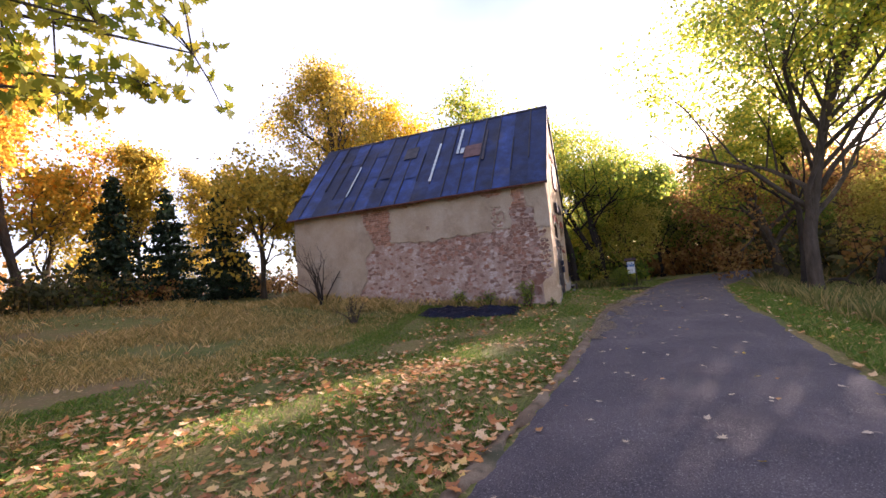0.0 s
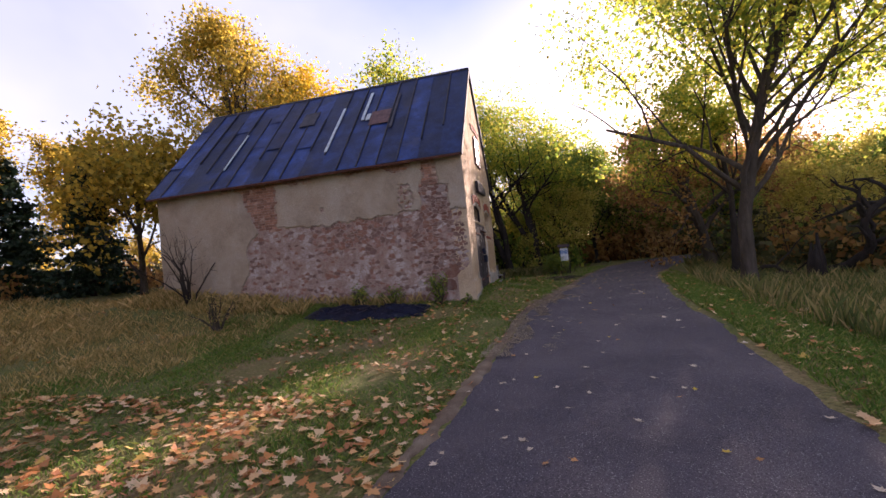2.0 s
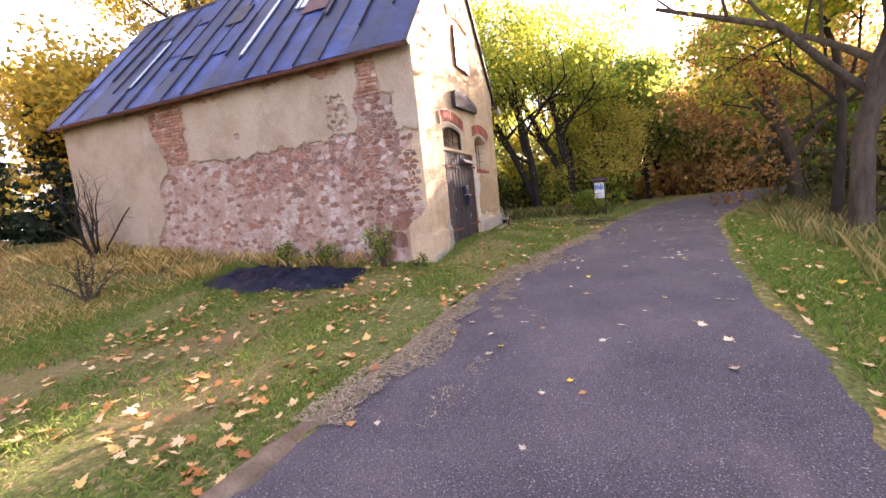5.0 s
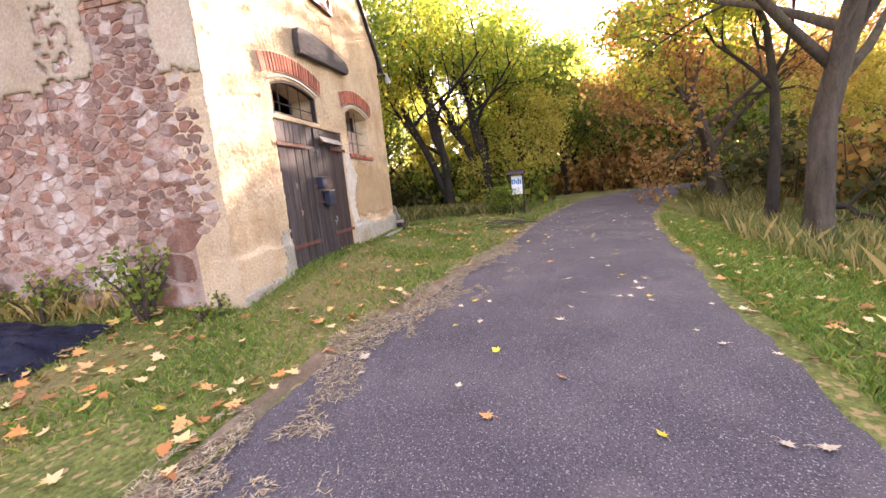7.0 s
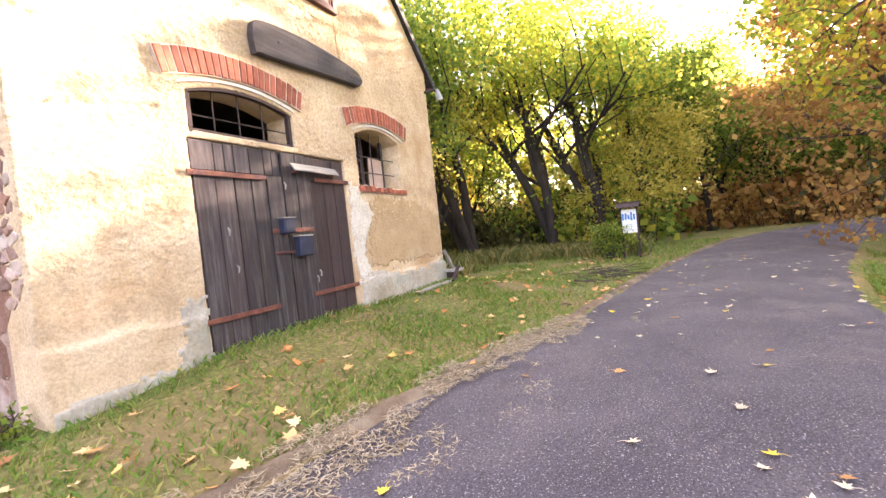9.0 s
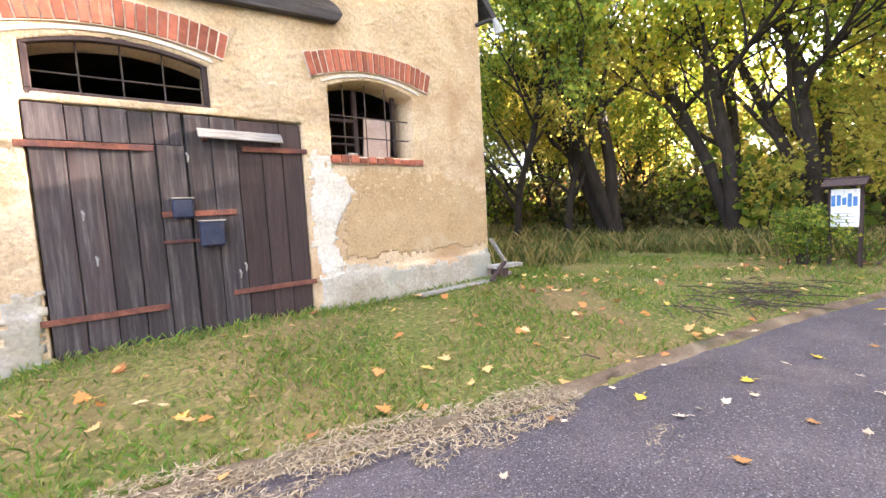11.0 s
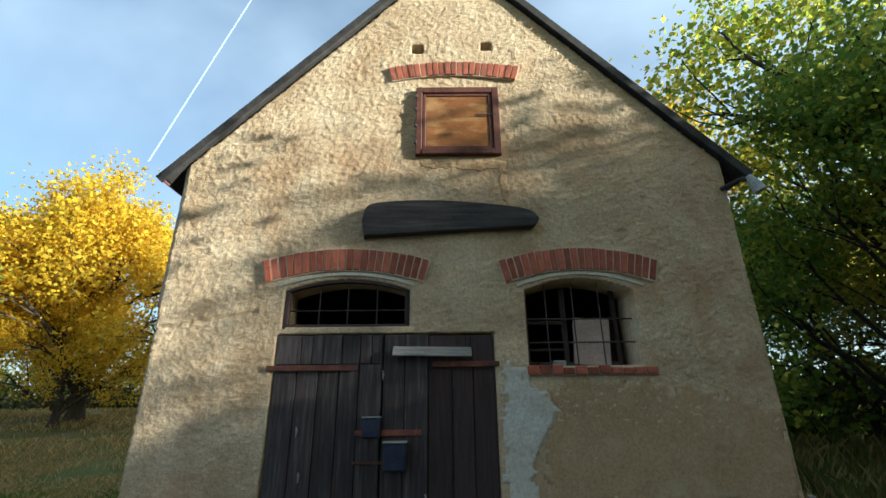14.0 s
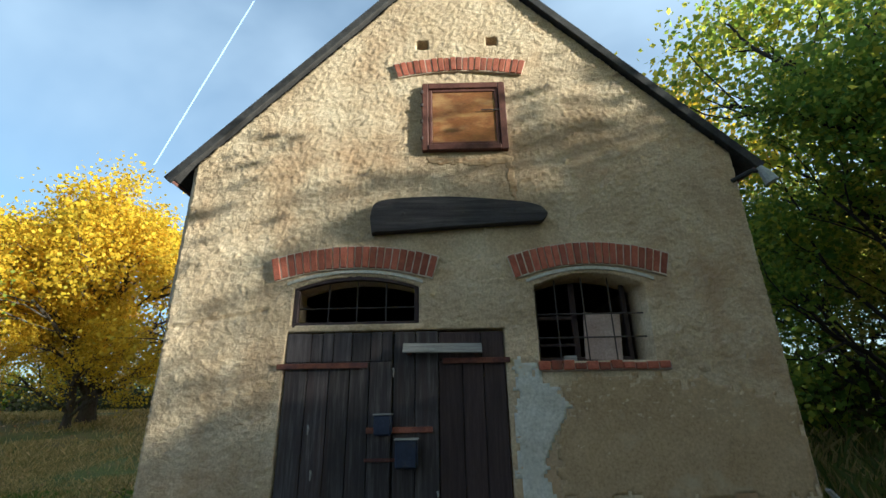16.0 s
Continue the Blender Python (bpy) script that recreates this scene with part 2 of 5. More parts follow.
YELLOW = leaf_material("yellow leaves", [(0.0, (0.515, 0.336, 0.022)), (0.5, (0.762, 0.526, 0.028)), (0.85, (0.851, 0.627, 0.056)), (1.0, (0.470, 0.403, 0.045))], 0.62)
ORANGE = leaf_material("orange leaves", [(0.0, (0.605, 0.275, 0.022)), (0.5, (0.748, 0.418, 0.044)), (1.0, (0.792, 0.550, 0.077))], 0.65)
RUSSET = leaf_material("russet oak leaves", [(0.0, (0.240, 0.120, 0.048)), (0.5, (0.396, 0.216, 0.072)), (1.0, (0.528, 0.348, 0.108))], 0.62)
UNDER = leaf_material("dark undergrowth leaves", [(0.0, (0.045, 0.055, 0.02)), (0.6, (0.10, 0.10, 0.035)), (1.0, (0.20, 0.16, 0.06))], 0.4)
WOOD_GOLD = leaf_material("pale gold leaves", [(0.0, (0.325, 0.300, 0.062)), (0.5, (0.500, 0.438, 0.088)), (1.0, (0.675, 0.562, 0.125))], 0.68)
OLIVE = leaf_material("fading gold leaves", [(0.0, (0.242, 0.209, 0.039)), (0.5, (0.506, 0.374, 0.050)), (1.0, (0.682, 0.473, 0.066))], 0.65)
NEEDLES = leaf_material("spruce needles", [(0.0, (0.012, 0.028, 0.016)), (0.6, (0.022, 0.045, 0.024)), (1.0, (0.04, 0.065, 0.035))], 0.15)
STRAW = leaf_material("dry straw litter", [(0.0, (0.169, 0.130, 0.085)), (0.5, (0.312, 0.240, 0.156)), (1.0, (0.468, 0.377, 0.260))], 0.1)
GRASS = leaf_material("short grass blades", [(0.0, (0.087, 0.167, 0.025)), (0.5, (0.147, 0.249, 0.039)), (0.8, (0.240, 0.272, 0.057)), (1.0, (0.399, 0.347, 0.126))], 0.45)
DRY_GRASS = leaf_material("dry tall grass", [(0.0, (0.200, 0.180, 0.051)), (0.5, (0.423, 0.308, 0.108)), (1.0, (0.752, 0.530, 0.235))], 0.4)
REED = leaf_material("reeds and sedge", [(0.0, (0.077, 0.122, 0.034)), (0.5, (0.186, 0.187, 0.057)), (1.0, (0.466, 0.345, 0.150))], 0.45)
WEED = leaf_material("fresh green shrub leaves", [(0.0, (0.09, 0.15, 0.02)), (0.6, (0.17, 0.24, 0.03)), (1.0, (0.30, 0.32, 0.05))], 0.4)
FALLEN = leaf_material("fallen maple leaves", [(0.0, (0.28, 0.11, 0.05)), (0.3, (0.52, 0.21, 0.06)), (0.55, (0.62, 0.35, 0.14)), (0.85, (0.68, 0.48, 0.28)), (1.0, (0.58, 0.36, 0.05))], 0.12)
FALLEN_SET = [surface("fallen leaf " + n, [(0.3, a), (0.7, b)], 30.0, 0.75, 0.3, 80, vary=0.25) for n, a, b in (("pale tan", (0.42, 0.32, 0.22), (0.60, 0.50, 0.38)), ("yellow", (0.55, 0.36, 0.03), (0.66, 0.48, 0.06)), ("orange brown", (0.34, 0.15, 0.05), (0.48, 0.25, 0.09)))]


# ---- mesh tools ----
class Build:
    """Gathers vertices and faces of one mesh."""

    def __init__(self):
        self.v, self.f, self.n = [], [], 0

    def add(self, verts, faces):
        k = self.n
        verts = [tuple(p) for p in verts]
        self.v += verts
        self.f += [tuple(i + k for i in f) for f in faces]
        self.n += len(verts)

    def box(self, lo, hi, m=None, c=0.0):
        """A box with chamfered edges."""
        bm = bmesh.new()
        bmesh.ops.create_cube(bm, size=1)
        for v in bm.verts:
            v.co = Vector([(a + b) / 2 + s * (b - a) for a, b, s in zip(lo, hi, v.co)])
        if c:
            bmesh.ops.bevel(bm, geom=bm.edges[:], offset=c, segments=1, affect="EDGES", clamp_overlap=True)
        self.bm(bm, m)

    def bm(self, bm, m=None):
        bm.verts.index_update()
        self.add([(m @ v.co if m else v.co) for v in bm.verts], [[v.index for v in f.verts] for f in bm.faces])
        bm.free()

    def tube(self, pts, radii, sides=6, cap=True):
        pts = [Vector(p) for p in pts]
        k, up = [], Vector((0.31, 0.17, 0.93))
        for i, p in enumerate(pts):
            d = (pts[min(i + 1, len(pts) - 1)] - pts[max(i - 1, 0)]).normalized()
            a = d.cross(up if abs(d.dot(up)) < 0.95 else Vector((1, 0, 0))).normalized()
            b = d.cross(a)
            for s in range(sides):
                t = 2 * math.pi * s / sides
                k.append(p + (a * math.cos(t) + b * math.sin(t)) * radii[i])
        f = [(i * sides + s, i * sides + (s + 1) % sides, (i + 1) * sides + (s + 1) % sides, (i + 1) * sides + s) for i in range(len(pts) - 1) for s in range(sides)]
        if cap:
            f += [tuple(range(sides))[::-1], tuple(range((len(pts) - 1) * sides, len(pts) * sides))]
        self.add(k, f)

    def mesh(self, name, mat, smooth=False):
        me = bpy.data.meshes.new(name)
        me.from_pydata(self.v, [], self.f)
        me.materials.append(mat)
        if smooth:
            me.polygons.foreach_set("use_smooth", [True] * len(me.polygons))
        me.update()
        return me


def part(name, b, mat, parent=None, label="", smooth=False):
    ob = new(name, b.mesh(name, mat, smooth) if isinstance(b, Build) else b)
    if parent is not None:
        ob.parent = parent
    if label:
        ob["label"] = label
    return ob


def thing(name, b, mat, label, category, kind="", group="", smooth=False):
    ob = new(name, b.mesh(name, mat, smooth) if b is not None else None)
    return tagged(ob, label, category, group, kind)


def smoothstep(a, b, x):
    t = np.clip((np.asarray(x, float) - a) / (b - a), 0, 1)
    return t * t * (3 - 2 * t)


# ---- the plan ----
W, L, THICK = 6.62, 10.9, 0.45
EAVE, RIDGE = 4.70, 8.35


def height(x, y):
    """The ground: level by the road, banked up to the house, rising to the meadow, sinking into the ditch."""
    x, y = np.asarray(x, float), np.asarray(y, float)
    z = -0.30 + 0.27 * smoothstep(-9, 2, x) + 1.7 * smoothstep(2, 26, y) + 0.12 * smoothstep(6, 25, x)
    z = z - (0.42 + 0.25 * smoothstep(-9, 2, x)) * smoothstep(-5.4, -9.5, y + 0.12 * x) * (1 - smoothstep(14, 22, x))
    d = np.hypot(np.maximum(np.maximum(-x, x - W), 0), np.maximum(np.maximum(-y, y - L), 0))
    a = 0.25 + 0.16 * smoothstep(0.0, 1.5, x) + 0.045 * np.clip(y, 0, 11)
    return z + a * np.exp(-((d / 1.9) ** 1.4)) + 0.02 * np.sin(x * 1.7 + y) * np.sin(y * 1.3 - x * 0.4)


def spline(points, n):
    """A smooth line through points."""
    p = np.array([2 * np.array(points[0]) - points[1], *points, 2 * np.array(points[-1]) - points[-2]], float)
    out = []
    for s in np.linspace(0, len(points) - 1 - 1e-6, n):
        i = int(s)
        t = s - i
        a, b, c, d = p[i:i + 4]
        out.append(0.5 * (2 * b + (c - a) * t + (2 * a - 5 * b + 4 * c - d) * t * t + (3 * b - a - 3 * c + d) * t ** 3))
    return np.array(out)


ROAD_LEFT = [(-60, 4.5), (-30, 1.9), (-16, 0.2), (-12, -0.3), (-8, -0.78), (-4, -1.22), (-1.5, -1.5), (0.6, -2.1), (4, -2.9), (8, -3.6), (13, -4.85), (17, -6.2), (20, -7.8), (22.6, -10.0), (23.8, -12.0), (24.2, -13.8)]
ROAD_RIGHT = [(-60, 0.1), (-30, -2.0), (-16, -3.6), (-12, -4.05), (-8, -4.55), (-4, -5.0), (-1.5, -5.2), (1.3, -5.6), (5.9, -6.45), (9, -7.2), (12.3, -8.3), (15, -9.2), (17.5, -10.2), (19.5, -12.0), (20.2, -13.2), (20.6, -14.2)]
road_l, road_r = spline(ROAD_LEFT, 260), spline(ROAD_RIGHT, 260)


def road_y(x):
    """The y of both edges of the road at x, west of its bend."""
    k = slice(0, 200)
    return np.interp(x, road_l[k, 0], road_l[k, 1]), np.interp(x, road_r[k, 0], road_r[k, 1])


# ---- ground and road ----
def coords(lo, hi, step, far):
    mid = np.arange(lo, hi + step / 2, step)
    out = np.geomspace(1, far, 14)
    return np.concatenate([lo - out[::-1], mid, hi + out])


gx, gy = coords(-24, 32, 0.4, 900), coords(-18, 30, 0.4, 900)
GX, GY = np.meshgrid(gx, gy)
GZ = height(GX, GY)
nx, ny = len(gx), len(gy)
g = Build()
g.v = list(zip(GX.ravel().tolist(), GY.ravel().tolist(), GZ.ravel().tolist()))
g.n = len(g.v)
g.f = [(j * nx + i, j * nx + i + 1, (j + 1) * nx + i + 1, (j + 1) * nx + i) for j in range(ny - 1) for i in range(nx - 1)]
thing("ground", g, GROUND, "patchy green and straw-brown meadow turf", "ground", "structure", smooth=True)


def strip(a, b, lift, across=6, ragged=0.0):
    s = Build()
    v = []
    for i, (p, q) in enumerate(zip(a, b)):
        for k in range(across + 1):
            u = k / across
            e = ragged * (noise.noise((p[0] * 1.9, p[1] * 1.9, k * 5.0)) + 0.6 * noise.noise((p[0] * 6.1, p[1] * 6.1, k * 9.0))) if k in (0, across) else 0
            x, y = p[0] + (q[0] - p[0]) * u, p[1] + (q[1] - p[1]) * u + e
            crown = 0.03 * (1 - (2 * u - 1) ** 2)
            v.append((x, y, float(height(x, y)) + lift + crown - (0.03 if k in (0, across) else 0)))
    s.add(v, [(i * (across + 1) + k, i * (across + 1) + k + 1, (i + 1) * (across + 1) + k + 1, (i + 1) * (across + 1) + k) for i in range(len(a) - 1) for k in range(across)])
    return s


dense_l, dense_r = spline(ROAD_LEFT, 900), spline(ROAD_RIGHT, 900)
thing("road", strip(dense_l, dense_r, 0.024, 8, 0.075), ASPHALT, "narrow dark grey worn asphalt lane", "road", "structure", smooth=True)
m = (dense_l[:, 0] > -16) & (dense_l[:, 0] < 18)
thing("verge", strip(dense_l[m] + [0, 0.16], dense_l[m] + [0, -0.08], 0.012, 3, 0.14), DIRT, "bare dirt and dry needles along the road edge", "verge", "structure", smooth=True)

# ---- the house ----
house = thing("stone_barn", None, None, "small old stone and plaster barn with steep tin roof", "barn")


def inside(poly, x, y):
    c = np.zeros(x.shape, bool)
    for (x0, y0), (x1, y1) in zip(poly, poly[1:] + poly[:1]):
        if y0 != y1:
            c ^= ((y0 > y) != (y1 > y)) & (x < (x1 - x0) * (y - y0) / (y1 - y0) + x0)
    return c


def snap(polys, p):
    """The nearest places on the outlines to points p."""
    best, out = np.full(len(p), 1e9), p.copy()
    for poly in polys:
        for a, b in zip(poly, poly[1:] + poly[:1]):
            a, b = np.array(a, float), np.array(b, float)
            t = np.clip(((p - a) @ (b - a)) / max((b - a) @ (b - a), 1e-9), 0, 1)
            q = a + t[:, None] * (b - a)
            d = np.linalg.norm(q - p, axis=1)
            k = d < best
            best[k], out[k] = d[k], q[k]
    return out, best


def skin(u, v, keep, outlines, place, rim):
    """A sheet of cells where keep(u, v) holds, its borders drawn to the outlines, turned inwards by rim. place(u, v, depth) gives the point."""
    U, V = np.meshgrid(u, v)
    cu, cv = (U[:-1, :-1] + U[1:, 1:]) / 2, (V[:-1, :-1] + V[1:, 1:]) / 2
    k = keep(cu, cv)
    n = len(u)
    idx = np.arange(U.size).reshape(U.shape)
    quads = np.stack([idx[:-1, :-1][k], idx[:-1, 1:][k], idx[1:, 1:][k], idx[1:, :-1][k]], 1)
    edges = {}
    for q in quads.tolist():
        for e in zip(q, q[1:] + q[:1]):
            if (e[1], e[0]) in edges:
                del edges[(e[1], e[0])]
            else:
                edges[e] = 1
    P = np.stack([U.ravel(), V.ravel()], 1)
    rimv = sorted({i for e in edges for i in e})
    if outlines:
        s, d = snap(outlines, P[rimv])
        near = d < 2.2 * max(u[1] - u[0], v[1] - v[0])
        P[np.array(rimv)[near]] = s[near]
    used = sorted({i for q in quads.tolist() for i in q})
    to = {i: j for j, i in enumerate(used)}
    b = Build()
    front = [place(P[i, 0], P[i, 1], 0.0) for i in used]
    b.add(front, [[to[i] for i in q] for q in quads.tolist()])
    back = {i: b.n + j for j, i in enumerate(rimv)}
    b.v += [place(P[i, 0], P[i, 1], rim) for i in rimv]
    b.f += [(to[e[1]], to[e[0]], back[e[0]], back[e[1]]) for e in edges]
    b.n = len(b.v)
    return b


def arch(x0, x1, z0, z1, rise, n=14):
    """An opening with a segmental head."""
    top = [(x1 + (x0 - x1) * t, z1 + rise * (1 - (2 * t - 1) ** 2)) for t in np.linspace(0, 1, n)]
    return [(x0, z0), (x1, z0), *top]


DOOR = (1.34, 3.70, 0.26, 2.60)
TRANSOM = arch(1.38, 2.78, 2.67, 3.08, 0.13)
WINDOW = arch(4.06, 5.28, 2.24, 3.06, 0.14)
door_hole = [(DOOR[0], DOOR[2] - 0.8), (DOOR[1], DOOR[2] - 0.8), (DOOR[1], DOOR[3]), (DOOR[0], DOOR[3])]
vents = [[(2.74, 6.44), (2.90, 6.44), (2.90, 6.60), (2.74, 6.60)], [(3.70, 6.49), (3.86, 6.49), (3.86, 6.64), (3.70, 6.64)]]
gable = [(0.0, -0.6), (W, -0.6), (W, EAVE), (W / 2, RIDGE - 0.06), (0.0, EAVE)]
holes = [TRANSOM, WINDOW, door_hole, *vents]


def relief(x, z):
    """Thrown plaster: ridged lumps, smoother low down, with a thicker plinth."""
    r = noise.noise((x * 9 + z * 5, 3.1, z * 19 - x * 3)) * 0.5 + noise.noise((x * 19, 7.7, z * 36)) * 0.5
    r = abs(r) ** 0.85 * 0.042
    r += 0.012 * noise.noise((x * 1.7, 1.3, z * 1.7))
    rough = 0.35 + 0.65 * float(smoothstep(1.2, 2.5, z)) if x > 3.9 else 0.55 + 0.45 * float(smoothstep(0.6, 2.0, z))
    if 3.8 < x < 4.3 and z < 2.1:
        rough *= 0.5
    top = 0.80 + 0.05 * noise.noise((x * 2.3, 0, 4))
    plinth = 0.05 * (1 - float(smoothstep(top - 0.03, top + 0.02, z))) if (x < 1.30 or x > 3.80) else 0.0
    crack = -0.02 if x < 1.1 and abs(z - (2.66 + 0.17 * x + 0.02 * noise.noise((x * 8, 0, 0)))) < 0.018 else 0.0
    return r * rough + plinth + crack


def gable_place(x, z, depth):
    if depth:
        return (x, THICK, z)
    return (x, -relief(x, z), z)


def gable_keep(x, z):
    k = inside(gable, x, z)
    for h in holes:
        k &= ~inside(h, x, z)
    return k


wall_front = part("wall", skin(np.arange(0, W + 0.01, W / 290), np.arange(-0.6, 8.2, 0.023), gable_keep, [gable, *holes], gable_place, THICK), PLASTER, house, "rough sand-coloured thrown plaster gable wall", smooth=True)


def patch(name, mat, shape, lift, label, step=0.035, ragged=1.0):
    """A thin skin of other plaster lying on the gable."""
    xs = [p[0] for p in shape]
    zs = [p[1] for p in shape]

    def keep(x, z):
        jit = np.array([[ragged * (0.11 * noise.noise((a * 3, 2.0, c * 3)) + 0.07 * noise.noise((a * 13, 2.0, c * 13))) for a, c in zip(ra, rc)] for ra, rc in zip(x, z)])
        k = inside(shape, x + jit, z + jit)
        for h in holes:
            k &= ~inside(h, x, z)
        return k & (x > 0.02) & (x < W - 0.02)
    part(name, skin(np.arange(min(xs) - 0.1, max(xs) + 0.1, step), np.arange(min(zs) - 0.1, max(zs) + 0.1, step), keep, [], lambda x, z, d: (x, 0.01 if d else -relief(x, z) - lift, z), 0.02), mat, wall_front, label, smooth=True)


patch("plaster_patch", BARE_PLASTER, [(4.15, 0.95), (6.6, 0.95), (6.6, 1.75), (5.9, 1.98), (5.3, 2.08), (4.5, 2.08), (4.18, 1.95), (4.28, 1.7), (4.15, 1.35)], 0.004, "smooth brown patch of bare plaster")
patch("plaster_patch", WHITE_PLASTER, [(3.78, 0.75), (4.1, 0.72), (4.02, 1.3), (4.28, 1.7), (4.12, 2.0), (3.98, 2.18), (3.78, 2.28)], 0.006, "pale lime repair beside the door")
patch("plaster_patch", PLINTH, [(0.02, -0.1), (1.32, 0.1), (1.32, 0.95), (1.1, 0.95), (1.0, 0.4), (0.02, 0.32)], 0.012, "pale flaking lime at the foot of the wall")
patch("plaster_patch", PLINTH, [(3.8, 0.1), (6.6, 0.1), (6.6, 0.80), (5.0, 0.74), (4.4, 0.84), (3.8, 0.78)], 0.010, "pale grey flaking plinth")
patch("rust_stain", RUST_STAIN, [(2.85, 4.72), (3.95, 4.72), (3.92, 4.62), (3.97, 4.3), (3.93, 4.08), (3.86, 4.3), (3.84, 4.6), (2.9, 4.64)], 0.004, "rust run below the hatch", 0.02, 0.3)


# side wall towards the road: rubble core, plaster sheet over it
def fbm(a, c):
    return 0.10 * noise.noise((a * 2.1, 9.0, c * 2.1)) + 0.06 * noise.noise((a * 6.3, 9.0, c * 6.3)) + 0.03 * noise.noise((a * 15, 9.0, c * 15))


def zone(y, z):
    """0: plaster, 1: stone, 2: brick, at a place of the side wall."""
    j = fbm(y, z)
    yy, zz = y + j, z + j * 1.3
    if zz < np.interp(yy, [0, 1.2, 2.5, 3.9, 5.0, 6.3, 7.2], [2.92, 3.05, 3.0, 2.93, 2.95, 3.02, 2.95]) and yy < np.interp(zz, [0.2, 1.0, 1.5, 2.4, 3.0], [8.0, 7.85, 7.55, 7.45, 7.0]):
        return 1
    if 6.25 < yy < 7.0 + 0.6 * (zz - 2.9) / 1.5 and 2.9 < zz < 4.5:
        return 2
    if zz > 4.42 + 0.25 * noise.noise((y * 0.8, 0, 0)) and 1.6 < yy < 8.4:
        return 2
    if 0.5 < yy < 1.35 and 2.9 < zz < 3.75 or 0.8 < yy < 1.3 and 3.75 < zz < 4.6:
        return 1 if zz < 3.7 else 2
    if (yy - 1.85) ** 2 + (0.6 * (zz - 3.5)) ** 2 < 0.07 and noise.noise((y * 9, 4, z * 9)) > 0.02:
        return 1
    return 0


b = Build()
b.box((0.0, THICK + 0.002, -0.6), (THICK, L, EAVE))
wall_side = part("wall", b, MORTAR, house, "rubble stone side wall with flaking plaster")
b = Build()
b.box((0.001, 0.03, -0.6), (THICK - 0.2, THICK, EAVE))
part("corner_fill", b, MORTAR, wall_side)


def side_keep(y, z):
    hole = (abs(y - 4.62) < 0.055) & (abs(z - 3.43) < 0.065)
    return np.array([[zone(a, c) == 0 for a, c in zip(ra, rc)] for ra, rc in zip(y, z)]) & ~hole


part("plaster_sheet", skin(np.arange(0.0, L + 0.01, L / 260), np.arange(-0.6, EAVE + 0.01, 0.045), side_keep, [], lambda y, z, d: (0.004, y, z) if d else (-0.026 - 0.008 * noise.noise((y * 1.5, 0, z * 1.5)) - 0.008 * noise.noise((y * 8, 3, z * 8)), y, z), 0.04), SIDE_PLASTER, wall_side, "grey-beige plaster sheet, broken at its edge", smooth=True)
b = Build()
b.box((0.02, 4.565, 3.365), (0.10, 4.675, 3.495))
part("put_log_hole", b, INNER, wall_side, "small dark square hole")

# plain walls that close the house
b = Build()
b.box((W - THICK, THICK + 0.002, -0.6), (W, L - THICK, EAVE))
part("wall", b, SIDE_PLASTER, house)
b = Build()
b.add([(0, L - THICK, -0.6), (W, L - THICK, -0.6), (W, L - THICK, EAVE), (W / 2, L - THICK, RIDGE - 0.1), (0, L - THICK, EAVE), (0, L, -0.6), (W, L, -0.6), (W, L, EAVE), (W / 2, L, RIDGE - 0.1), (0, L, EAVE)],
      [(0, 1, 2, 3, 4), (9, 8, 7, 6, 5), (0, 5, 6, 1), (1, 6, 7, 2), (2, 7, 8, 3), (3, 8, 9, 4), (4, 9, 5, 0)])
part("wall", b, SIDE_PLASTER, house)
b = Build()
b.box((THICK, THICK + 0.01, 0.1), (W - THICK, L - THICK - 0.01, 0.16))
part("floor", b, INNER, house)
b = Build()
b.box((THICK + 0.001, 0.6, 3.6), (W - THICK - 0.001, L - THICK - 0.01, 3.68))
part("loft_floor", b, INNER, house)

# roof
roof = part("roof", None, None, house, "steep roof of dark blue-grey tin sheets")
RUN = W / 2 + 0.28
SL = math.hypot(RUN, RIDGE - EAVE + 0.27)
TILT_R = math.atan2(RIDGE - EAVE + 0.27, RUN)


def slope(side):
    """From along the eave, up the slope, off the roof to the world."""
    if side < 0:
        return Matrix(((0, math.cos(TILT_R), -math.sin(TILT_R), -0.28), (1, 0, 0, 0), (0, math.sin(TILT_R), math.cos(TILT_R), EAVE - 0.17), (0, 0, 0, 1)))
    return Matrix(((0, -math.cos(TILT_R), math.sin(TILT_R), W + 0.28), (1, 0, 0, 0), (0, math.sin(TILT_R), math.cos(TILT_R), EAVE - 0.17), (0, 0, 0, 1)))


